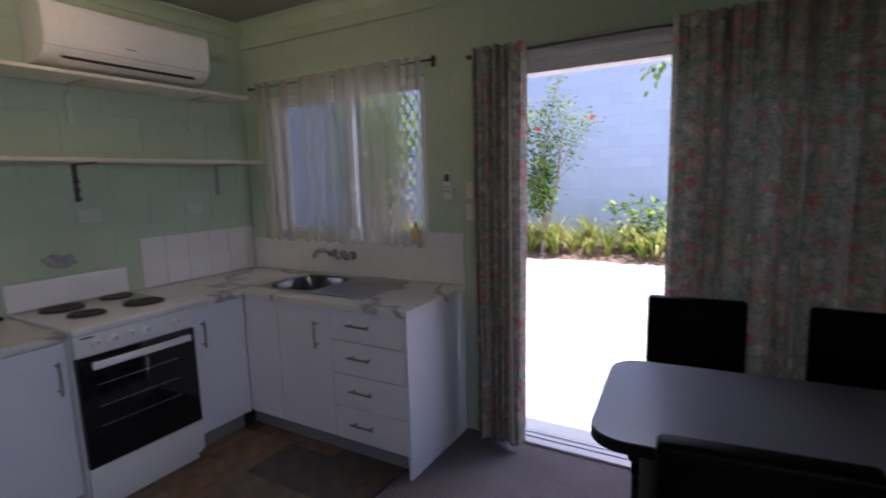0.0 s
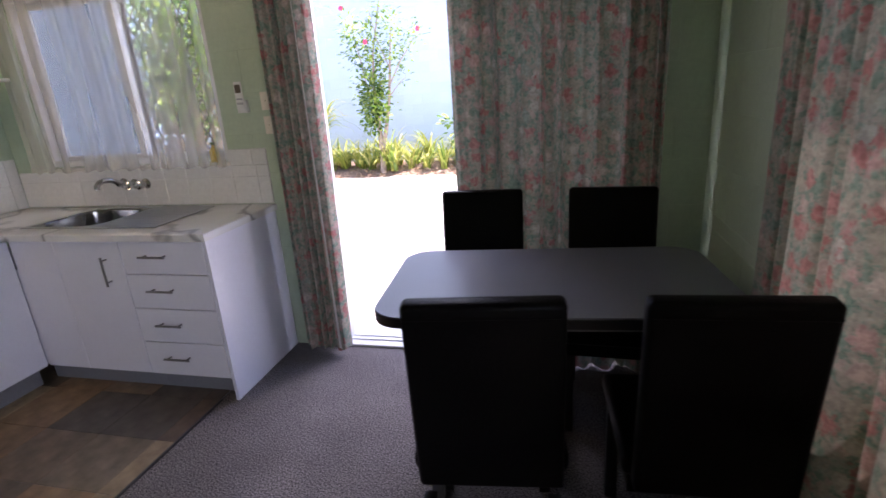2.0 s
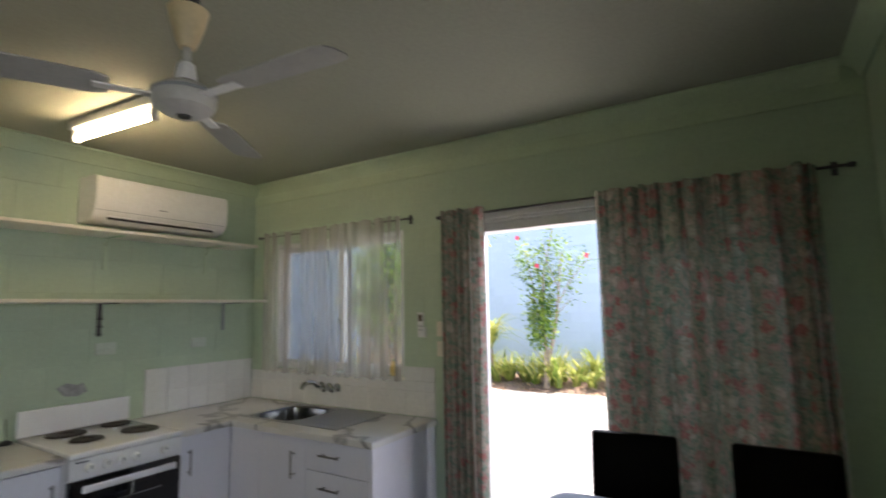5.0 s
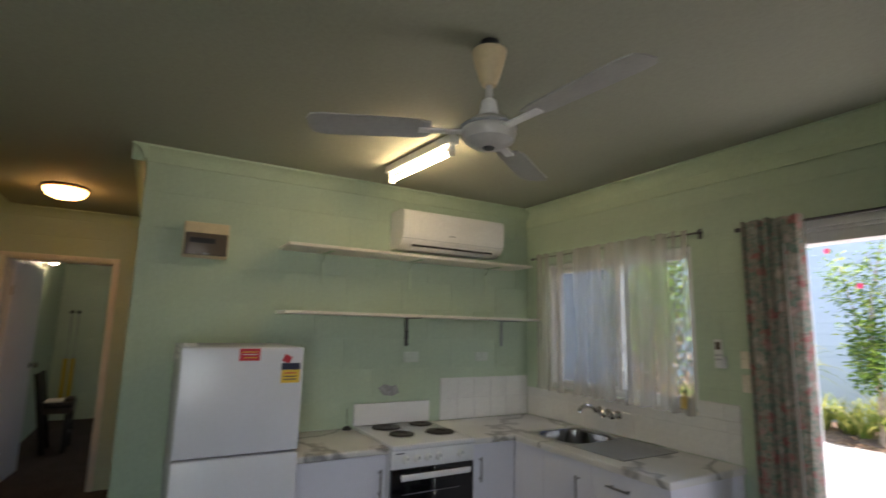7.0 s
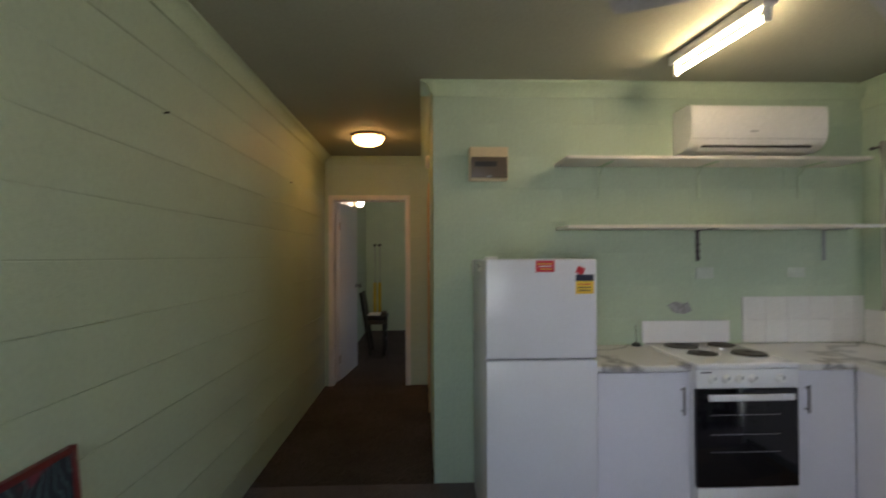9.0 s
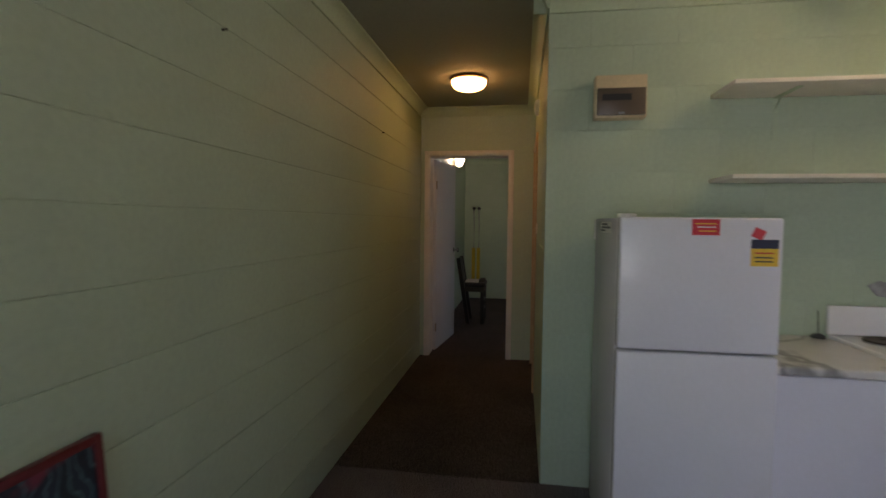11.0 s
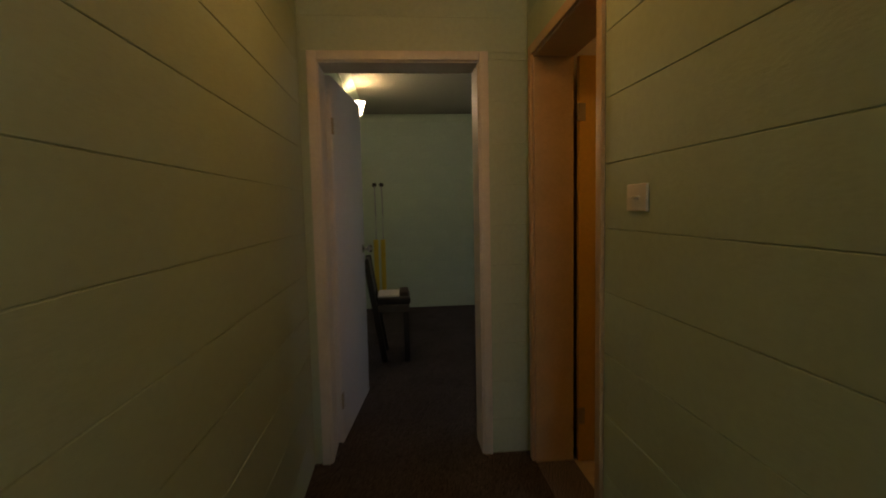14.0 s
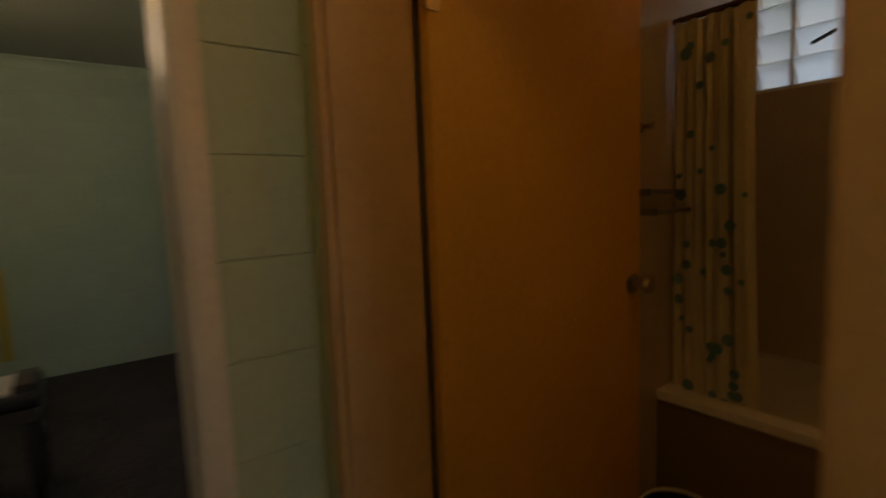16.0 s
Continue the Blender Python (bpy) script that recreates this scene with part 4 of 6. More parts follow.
pipe(bm, [(0.775, -0.05, 0.99), (0.773, -0.062, 1.006), (0.768, -0.085, 1.020), (0.758, -0.12, 1.025), (0.750, -0.150, 1.018), (0.747, -0.166, 1.002), (0.746, -0.170, 0.982)], 0.0150, 12)
part("spout", bm, CHROME, tp)

# stove
st = thing("stove", (0.32, -1.205, 0), "white upright electric stove with black hotplates and glass oven door", "stove")
ys, ye = -1.478, -0.937
part("body", bx(B(), (0.02, ys, 0.04), (0.60, ye, 0.835), 0.003), ENAMEL, st)
part("hob", bx(B(), (0.02, ys - 0.003, 0.836), (0.642, ye + 0.003, 0.868), 0.010, 3), ENAMEL, st)
part("splashback", bx(B(), (0.022, ys - 0.012, 0.869), (0.042, ye + 0.012, 1.008), 0.006, 3), ENAMEL, st, "glossy white upstand")
pn = part("control_panel", bx(B(), (0.601, ys, 0.738), (0.636, ye, 0.835), 0.004), ENAMEL, st)
for k, y in enumerate((-1.395, -1.322, -1.252, -1.182, -1.035)):
    kb = part("knob", lathe(B(), (0.636, y, 0.786), [(0.024, 0), (0.024, 0.004), (0.019, 0.007), (0.017, 0.024), (0, 0.026)], 20, "x"), PLASTIC, pn)
    part("pointer", bx(B(), (0.6625, y - 0.003, 0.787), (0.668, y + 0.003, 0.804), 0.001, 1), GREYP, kb)
part("label_bar", bx(B(), (0.6365, -1.455, 0.818), (0.638, -1.40, 0.824)), BLUEST, pn)
od = part("oven_door", bx(B(), (0.601, ys + 0.002, 0.232), (0.634, ye - 0.002, 0.734), 0.004), BLACKG, st, "black glass oven door")
part("oven_handle", bx(bx(bx(B(), (0.662, ys + 0.045, 0.682), (0.676, ye - 0.045, 0.715), 0.006, 3), (0.6345, ys + 0.06, 0.69), (0.662, ys + 0.085, 0.708), 0.002), (0.6345, ye - 0.085, 0.69), (0.662, ye - 0.06, 0.708), 0.002), ENAMEL, od, "white bar handle")
for z in (0.41, 0.50, 0.60):
    part("rack_line", bx(B(), (0.6345, ys + 0.07, z), (0.6352, ye - 0.10, z + 0.003)), KICK, od, "oven rack seen through the glass")
part("drawer", bx(B(), (0.601, ys + 0.002, 0.07), (0.634, ye - 0.002, 0.228), 0.004), ENAMEL, st)
part("plinth", bx(B(), (0.05, ys + 0.01, 0.004), (0.585, ye - 0.01, 0.068)), ENAMEL, st)
for x, y, r in ((0.175, -1.315, 0.095), (0.155, -1.055, 0.078), (0.42, -1.055, 0.092), (0.40, -1.31, 0.078)):
    hp = part("hotplate", lathe(B(), (x, y, 0.8685), [(r, 0), (r, 0.006), (r - 0.006, 0.011), (r * 0.36, 0.011), (r * 0.33, 0.007), (0, 0.007)], 30), RING, st, "black solid hotplate")
    part("rim", lathe(B(), (x, y, 0.8682), [(r + 0.007, 0), (r + 0.007, 0.003), (r + 0.001, 0.004), (r + 0.001, 0.0)], 30, caps=False), STEEL, hp)

# fridge
fr = thing("refrigerator", (0.38, -2.295, 0), "white top-mount refrigerator with stickers on the freezer door", "refrigerator")
ya, yb = -2.572, -2.022
part("body", bx(B(), (0.118, ya, 0.03), (0.662, yb, 1.406), 0.008, 2), FRIDGEW, fr)
part("back_panel", bx(B(), (0.045, ya + 0.010, 0.06), (0.1175, yb - 0.010, 1.392), 0.004, 2), FRIDGEBK, fr, "grey steel rear casing")
part("rear_cap", bx(B(), (0.070, ya - 0.002, 1.305), (0.117, ya + 0.03, 1.402), 0.006, 2), PLASTIC, fr, "white plastic rear corner cap")
part("gasket", bx(B(), (0.6625, ya + 0.012, 0.06), (0.672, yb - 0.012, 1.395)), GREYP, fr)
fd = part("freezer_door", bx(B(), (0.6725, ya, 0.922), (0.728, yb, 1.408), 0.010, 3), FRIDGEW, fr)
part("fridge_door", bx(B(), (0.6725, ya, 0.055), (0.728, yb, 0.914), 0.010, 3), FRIDGEW, fr)
part("hinge_cover", bx(B(), (0.60, ya + 0.01, 1.4065), (0.67, ya + 0.07, 1.422), 0.005), PLASTIC, fr)
for x in (0.10, 0.60):
    for y in (ya + 0.05, yb - 0.05):
        part("foot", rod(B(), (x, y, 0.001), (x, y, 0.031), 0.018), BLACKP, fr)
s = part("red_sticker", bx(B(), (0.7282, -2.325, 1.345), (0.7288, -2.232, 1.402)), REDST, fd, "red paper sticker with unreadable print")
for k, z in enumerate((1.384, 1.372, 1.358)):
    part("print_line", bx(B(), (0.7289, -2.315 + 0.006 * k, z), (0.7292, -2.245, z + 0.004)), WHITEST if k == 1 else YELST, s)
s = part("energy_label", bx(B(), (0.7282, -2.128, 1.238), (0.7288, -2.038, 1.300)), YELST, fd, "yellow and black energy label")
part("label_head", bx(B(), (0.7282, -2.128, 1.3002), (0.7288, -2.038, 1.332)), BLUEST, s)
part("label_flash", bx(B(), (0.7282, -2.124, 1.3325), (0.7287, -2.085, 1.368), 0, 1, Matrix.Translation((0.728, -2.1, 1.35)) @ Matrix.Rotation(radians(-25), 4, "X") @ Matrix.Translation((-0.728, 2.1, -1.35))), REDST, s)
for z in (1.252, 1.266, 1.282):
    part("print_line", bx(B(), (0.7289, -2.115, z), (0.7292, -2.055, z + 0.005)), BLUEST if z < 1.28 else REDST, s)
s = part("side_label", bx(B(), (0.285, ya - 0.0008, 1.345), (0.555, ya - 0.0002, 1.390)), PLASTIC, fr, "white side label with dark print")
for k in range(3):
    part("print_line", bx(B(), (0.293 + 0.012 * k, ya - 0.0014, 1.349 + 0.0135 * k), ((0.40, 0.53, 0.46)[k], ya - 0.0009, 1.358 + 0.0135 * k)), BLUEST, s)

# shelves
for z, ends, lab in ((1.99, (-2.035, -0.19), "long white painted timber wall shelf under the air conditioner"), (1.585, (-2.03, -0.10), "long white painted timber wall shelf over the stove")):
    s = thing("wall_shelf", (0.14, -1.1, z), lab, "shelf", "wall shelves")
    part("board", bx(B(), (0.003, ends[0], z), (0.288, ends[1], z + 0.018), 0.002), TRIM, s)
    for y in ((-1.745, -1.10, -0.43) if z > 1.8 else (-1.11, -0.27)):
        bm = bx(bx(B(), (0.003, y - 0.012, z - 0.20), (0.008, y + 0.012, z - 0.001), 0.001, 1), (0.008, y - 0.012, z - 0.006), (0.22, y + 0.012, z - 0.001), 0.001, 1)
        if z > 1.8:
            rod(bm, (0.008, y, z - 0.05), (0.055, y, z - 0.006), 0.005, None, 8)
        if z < 1.8 and y < -1:
            for k in range(3):
                lathe(bm, (0.012, y, z - 0.10 - 0.045 * k), [(0.012, 0), (0.018, 0.006), (0.012, 0.012)], 10)
        part("bracket", bm, RODM if (z < 1.8 and y < -1) else GREYP if z < 1.8 else CORNICE, s, "pressed steel bracket")

# air conditioner
ac = thing("air_conditioner", (0.1, -0.835, 2.06), "white wall-mounted split air conditioner", "air conditioner")
bm = B()
prof = [(0.003, 2.065), (0.10, 2.062), (0.165, 2.075), (0.205, 2.11), (0.225, 2.16), (0.228, 2.295), (0.215, 2.325), (0.19, 2.334), (0.003, 2.334)]
ends = [[bm.verts.new((a, y, b)) for a, b in prof] for y in (-1.262, -0.412)]
for k in range(len(prof)):
    j = (k + 1) % len(prof)
    bm.faces.new((ends[0][k], ends[0][j], ends[1][j], ends[1][k]))
bm.faces.new(ends[0])
bm.faces.new(ends[1])
part("body", bm, PLASTIC, ac)
part("outlet", bx(B(), (0.194, -1.185, 2.058), (0.205, -0.50, 2.072), 0.002, 1, Matrix.Translation((0.16, 0, 2.065)) @ Matrix.Rotation(radians(-24), 4, "Y") @ Matrix.Translation((-0.16, 0, -2.062))), BLACKP, ac, "dark air outlet slot")
part("flap", bx(B(), (0.150, -1.19, 2.070), (0.212, -0.495, 2.077), 0.002, 2, Matrix.Translation((0.185, 0, 2.074)) @ Matrix.Rotation(radians(-40), 4, "Y") @ Matrix.Translation((-0.185, 0, -2.066))), PLASTIC, ac)
part("badge", bx(B(), (0.2285, -0.90, 2.165), (0.2292, -0.85, 2.172)), GREYP, ac)
part("seam", bx(B(), (0.2115, -1.26, 2.126), (0.2125, -0.414, 2.129)), GREYP, ac)

# meter box
mb = thing("meter_box", (0.05, -2.46, 1.9), "cream fuse box with a smoked hinged window", "fuse box")
part("case", bx(B(), (0.003, -2.585, 1.895), (0.085, -2.345, 2.10), 0.006), CREAMP, mb)
part("smoked_cover", bx(B(), (0.0855, -2.578, 1.905), (0.10, -2.352, 2.035), 0.005), SMOKE, mb)
part("breaker_strip", bx(B(), (0.1005, -2.555, 1.975), (0.1015, -2.42, 2.005)), BLACKP, mb)
part("latch", bx(B(), (0.1005, -2.48, 1.908), (0.106, -2.45, 1.918), 0.001), GREYP, mb)

# lamps
ax, ay, bx_, by = 0.46, -1.482, 1.14, -1.424
fl = thing("fluorescent_light", (0.8, -1.453, CH), "fluorescent batten light with one lit tube", "ceiling light")
T = Matrix.Translation((0.8, -1.453, 0)) @ Matrix.Rotation(math.atan2(by - ay, bx_ - ax), 4, "Z")
part("batten", bx(B(), (-0.35, -0.032, CH - 0.05), (0.35, 0.032, CH - 0.001), 0.006, 2, T), PLASTIC, fl)
for s in (-1, 1):
    part("lampholder", bx(B(), (s * 0.322 - 0.012, -0.016, CH - 0.115), (s * 0.322 + 0.012, 0.016, CH - 0.051), 0.005, 2, T), PLASTIC, fl)
tb = part("tube", rod(B(), T @ Vector((-0.309, 0, CH - 0.095)), T @ Vector((0.309, 0, CH - 0.095)), 0.013, None, 16), TUBE, fl, "glowing white tube")
part("starter", rod(B(), T @ Vector((0.26, 0.02, CH - 0.075)), T @ Vector((0.26, 0.02, CH - 0.05)), 0.011), GREYP, fl)

hl = thing("ceiling_light", (-1.373, -3.361, CH), "round opal glass ceiling light with a bronze rim, lit", "ceiling light")
part("rim", lathe(B(), (-1.373, -3.361, CH - 0.022), [(0.144, 0.021), (0.152, 0.015), (0.152, 0.004), (0.144, 0.0), (0.136, 0.004)], 40), BRONZE, hl)
part("dome", lathe(B(), (-1.373, -3.361, CH - 0.024), [(0.140, 0.0), (0.136, -0.026), (0.117, -0.050), (0.08, -0.067), (0.04, -0.075), (0, -0.077)], 40), DOME, hl, "glowing opal glass dome")

fan = thing("ceiling_fan", (1.94, -1.76, CH), "cream ceiling fan with three white blades", "ceiling fan")
C = (1.94, -1.76)
part("canopy", lathe(B(), (*C, CH - 0.165), [(0.024, 0), (0.034, 0.02), (0.052, 0.08), (0.060, 0.118), (0.062, 0.126), (0.0, 0.126)], 28), CREAMP, fan)
part("ceiling_hook", rod(B(), (*C, CH - 0.040), (*C, CH - 0.001), 0.034), BLACKP, fan)
part("downrod", rod(B(), (*C, 2.243), (*C, CH - 0.166), 0.013), FANBODY, fan)
part("lower_cup", lathe(B(), (*C, 2.243), [(0.02, 0.06), (0.026, 0.055), (0.034, 0.01), (0.036, 0.0)], 24), PLASTIC, fan)
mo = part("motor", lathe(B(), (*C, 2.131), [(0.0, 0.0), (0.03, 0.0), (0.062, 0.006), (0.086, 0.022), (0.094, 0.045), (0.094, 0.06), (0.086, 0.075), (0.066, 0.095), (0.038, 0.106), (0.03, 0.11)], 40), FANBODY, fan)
part("vent_ring", lathe(B(), (*C, 2.193), [(0.093, 0), (0.097, 0.003), (0.097, 0.009), (0.090, 0.012)], 40, caps=False), GREYP, mo)
part("bottom_cap", lathe(B(), (*C, 2.124), [(0.0, 0.0), (0.018, 0.001), (0.022, 0.008)], 20), BLACKP, mo)
for a in (5, 125, 245):
    m = Matrix.Translation((*C, 2.181)) @ Matrix.Rotation(radians(a), 4, "Z")
    bm = B()
    bx(bm, (0.08, -0.018, -0.003), (0.24, 0.018, 0.003), 0.001, 1, m)
    arm = part("blade_arm", bm, PLASTIC, fan)
    bm = B()
    pts = [(0.20, -0.045), (0.24, -0.058), (0.56, -0.066), (0.60, -0.055), (0.61, -0.02), (0.61, 0.03), (0.595, 0.055), (0.56, 0.062), (0.24, 0.055), (0.20, 0.042)]
    tops = [[bm.verts.new(m @ Matrix.Rotation(radians(9), 4, "X") @ Vector((x, y, z))) for x, y in pts] for z in (0.004, 0.009)]
    for k in range(len(pts)):
        j = (k + 1) % len(pts)
        bm.faces.new((tops[0][k], tops[0][j], tops[1][j], tops[1][k]))
    bm.faces.new(tops[0])
    bm.faces.new(tops[1])
    part("blade", bm, FANBLADE, fan, "grey-white fan blade")

# ---- dining set ----
TT = Matrix.Translation((3.215, -0.785, 0)) @ Matrix.Rotation(radians(4.5), 4, "Z")
tbl = thing("dining_table", (3.215, -0.785, 0), "charcoal laminate dining table with rounded corners and black edge", "table", turn=4.5)
def rounded(bm, hx, hy, r, z0, z1, m):
    lo, hi = [], []
    for cx, cy, s in ((hx - r, hy - r, 0), (-hx + r, hy - r, 90), (-hx + r, -hy + r, 180), (hx - r, -hy + r, 270)):
        for q in range(9):
            t = radians(s + 90 * q / 8)
            for z, lst in ((z0, lo), (z1, hi)):
                lst.append(bm.verts.new(m @ Vector((cx + r * math.cos(t), cy + r * math.sin(t), z))))
    n = len(lo)
    for k in range(n):
        bm.faces.new((lo[k], lo[(k + 1) % n], hi[(k + 1) % n], hi[k]))
    bm.faces.new(lo[::-1])
    bm.faces.new(hi)
    return bm
part("tabletop", rounded(B(), 0.553, 0.318, 0.10, 0.7465, 0.7505, TT), TABLETOP, tbl)
part("edging", rounded(B(), 0.556, 0.321, 0.103, 0.716, 0.7462, TT), TABLEEDGE, tbl, "black edge band")
for sx in (-1, 1):
    for sy in (-1, 1):
        part("leg", bx(B(), (sx * 0.40 - 0.02, sy * 0.22 - 0.02, 0.002), (sx * 0.40 + 0.02, sy * 0.22 + 0.02, 0.7155), 0.004, 2, TT), TABLELEG, tbl)
    part("apron", bx(B(), (sx * 0.40 - 0.012, -0.199, 0.665), (sx * 0.40 + 0.012, 0.199, 0.7155), 0, 1, TT), TABLELEG, tbl)
for sy in (-1, 1):
    part("apron", bx(B(), (-0.379, sy * 0.22 - 0.012, 0.665), (0.379, sy * 0.22 + 0.012, 0.7155), 0, 1, TT), TABLELEG, tbl)


def dining_chair():
    """Origin on the floor under the back's foot, facing +y."""
    ch = thing("dining_chair", (0, 0, 0), "black leatherette dining chair with a tall padded back", "chair", "chairs round the table")
    lean = Matrix.Translation((0, 0, 0.42)) @ Matrix.Rotation(radians(5), 4, "X")
    bk = part("backrest", bx(B(), (-0.185, -0.028, -0.02), (0.185, 0.028, 0.515), 0.016, 4, lean), LEATHER, ch)
    part("piping", bx(B(), (-0.178, -0.0305, 0.480), (0.178, -0.0285, 0.486), 0.0008, 1, lean), LEATHER, bk)
    part("seat", bx(B(), (-0.205, 0.02, 0.405), (0.205, 0.435, 0.465), 0.022, 4), LEATHER, ch)
    part("seat_frame", bx(B(), (-0.19, 0.03, 0.355), (0.19, 0.42, 0.404), 0.002), LEATHER, ch)
    for sx in (-1, 1):
        part("leg", bx(B(), (sx * 0.17 - 0.018, 0.385, 0.001), (sx * 0.17 + 0.018, 0.421, 0.354), 0.003), CHAIRLEG, ch)
        part("leg", bx(B(), (sx * 0.165 - 0.018, -0.018, 0.001), (sx * 0.165 + 0.018, 0.028, 0.338), 0.003), CHAIRLEG, ch)
    return ch


first = dining_chair()
first.matrix_basis = pose(3.075, -1.36, 0, 0, 0, 7)
copy_thing(first, pose(3.61, -1.315, 0, 0, 0, 3))
copy_thing(first, pose(2.895, -0.205, 0, 0, 0, 183))
copy_thing(first, pose(3.465, -0.195, 0, 0, 0, 178))

# framed picture against the long wall
pf = thing("framed_picture", (1.835, -3.9, 0), "abstract teal and red painting in dark red frame against the wall", "picture")
TL = Matrix.Translation((1.835, -3.86, 0.003)) @ Matrix.Rotation(radians(5.0), 4, "X")
for lo, hi in (((-0.245, -0.012, 0), (-0.225, 0.012, 0.865)), ((0.225, -0.012, 0), (0.245, 0.012, 0.865)), ((-0.225, -0.012, 0), (0.225, 0.012, 0.02)), ((-0.225, -0.012, 0.845), (0.225, 0.012, 0.865))):
    part("frame_bar", bx(B(), lo, hi, 0.003, 2, TL), REDWOOD, pf)
part("painting", bx(B(), (-0.2245, -0.006, 0.0205), (0.2245, 0.004, 0.8445), 0, 1, TL), ART, pf)

# ---- small wall fittings ----
def plate(name, lo, hi, out, label, category, material=SWITCHP, rockers=2):
    """A switch or socket plate on a wall; out: 'x+', 'y-' etc., the way it faces."""
    c = [(a + b) / 2 for a, b in zip(lo, hi)]
    ob = thing(name, c, label, category)
    part("plate", bx(B(), lo, hi, 0.003), material, ob)
    for k in range(rockers):
        q = (k + 0.5) / rockers - 0.5
        if out[0] == "x":
            y, x = c[1] + q * (hi[1] - lo[1]) * 0.5, hi[0]
            part("rocker", bx(B(), (x, y - 0.006, c[2] - 0.009), (x + 0.005, y + 0.006, c[2] + 0.009), 0.0015), material, ob)
        else:
            x, y = c[0] + q * (hi[0] - lo[0]) * 0.5, lo[1]
            part("rocker", bx(B(), (x - 0.009, y - 0.006, c[2] - 0.005), (x + 0.009, y, c[2] + 0.005), 0.003), material, ob)
    return ob


plate("power_point", (0.002, -1.125, 1.272), (0.012, -1.01, 1.345), "x+", "painted double power point with a pale backing plate", "power point", PLATEP)
plate("power_point", (0.002, -0.515, 1.275), (0.012, -0.405, 1.34), "x+", "pale painted double power point", "power point", PLATEP)
plate("light_switch", (-1.252, HY - 0.010, 1.302), (-1.137, HY - 0.0005, 1.378), "y-", "cream two-gang light switch", "light switch", SWITCHP)
plate("light_switch", (1.745, -0.012, 1.345), (1.79, -0.0005, 1.435), "y-", "cream light switch partly behind the curtain", "light switch", SWITCHP, 1)
plate("light_switch", (1.745, -0.012, 1.225), (1.79, -0.0005, 1.315), "y-", "cream light switch partly behind the curtain", "light switch", SWITCHP, 1)

rm = thing("remote_control", (1.64, -0.02, 1.345), "white air conditioner remote in a wall holder", "remote control")
part("holder", bx(B(), (1.612, -0.026, 1.338), (1.668, -0.001, 1.40), 0.004), PLASTIC, rm)
hs = part("handset", bx(B(), (1.617, -0.034, 1.350), (1.663, -0.0265, 1.492), 0.006), PLASTIC, rm)
part("screen", bx(B(), (1.624, -0.0355, 1.437), (1.656, -0.0341, 1.478)), SMOKE, hs)
for k in range(6):
    part("button", bx(B(), (1.625 + 0.012 * (k % 3), -0.0358, 1.38 + 0.022 * (k // 3)), (1.633 + 0.012 * (k % 3), -0.0341, 1.39 + 0.022 * (k // 3)), 0.0008, 1), GREYP, hs)

rt = random.Random(4)
bm = B()
ring = [bm.verts.new((0.0015, -1.225 + a, 1.085 + b)) for a, b in ((-0.085, 0.018), (-0.035, 0.042), (0.02, 0.026), (0.05, 0.036), (0.075, -0.02), (0.02, -0.04), (-0.045, -0.03))]
top = [bm.verts.new(v.co + Vector((0.002 + 0.006 * rt.random(), 0, 0))) for v in ring]
for k in range(7):
    bm.faces.new((ring[k], ring[(k + 1) % 7], top[(k + 1) % 7], top[k]))
bm.faces.new(ring)
peak = bm.verts.new((0.012, -1.22, 1.09))
for k in range(7):
    bm.faces.new((top[k], top[(k + 1) % 7], peak))
part("wall_patch", bm, FOIL, label="torn grey foil patch stuck on the wall behind the stove", category="patch")

an = thing("antenna", (0.06, -1.54, TOPZ), "small black indoor antenna on the worktop", "antenna")
part("base", lathe(B(), (0.06, -1.54, TOPZ + 0.001), [(0.03, 0), (0.03, 0.008), (0.02, 0.018), (0.006, 0.022)], 20), BLACKP, an)
part("mast", rod(B(), (0.06, -1.54, TOPZ + 0.02), (0.058, -1.545, TOPZ + 0.13), 0.0025), BLACKP, an)

vs = thing("ornament", (1.40, 0.0, 1.09), "small yellow and green bottle on the window sill", "bottle")
part("bottle", lathe(B(), (1.40, 0.005, 1.0905), [(0.022, 0), (0.024, 0.01), (0.024, 0.06), (0.010, 0.075), (0.010, 0.09), (0, 0.09)], 16), YELST, vs)
part("cap", lathe(B(), (1.40, 0.005, 1.181), [(0.012, 0), (0.012, 0.016), (0, 0.017)], 14), LEAF, vs, "green cap")

part("smoke_alarm", lathe(B(), (-1.32, HY - 0.001, 2.265), [(0.060, 0), (0.060, 0.016), (0.052, 0.030), (0.03, 0.036), (0, 0.037)], 28, "y"), PLASTIC, label="round white smoke alarm high on the hall wall", category="smoke alarm")
part("wall_hook", rod(B(), (1.03, LY, 2.03), (1.03, LY + 0.02, 2.032), 0.004), BLACKP, label="small dark nail in the block wall", category="nail")
part("wall_hook", rod(B(), (-0.95, LY, 2.03), (-0.95, LY + 0.02, 2.032), 0.004), BLACKP, label="small dark nail in the block wall", category="nail")

# ---- bedroom ----
sc = thing("wall_sconce", (-4.72, LY, 2.2), "frosted glass uplighter wall lamp, lit", "wall lamp")
part("mount", bx(B(), (-4.76, LY + 0.001, 2.16), (-4.68, LY + 0.02, 2.28), 0.004), BRASSY, sc)
part("shade", lathe(B(), (-4.72, LY + 0.105, 2.20), [(0.024, 0.0), (0.040, 0.018), (0.058, 0.07), (0.076, 0.13), (0.070, 0.13), (0.05, 0.06), (0.0, 0.026)], 28), SCONCE, sc, "glowing frosted glass bowl")
part("arm", rod(B(), (-4.72, LY + 0.02, 2.215), (-4.72, LY + 0.085, 2.21), 0.008), BRASSY, sc)

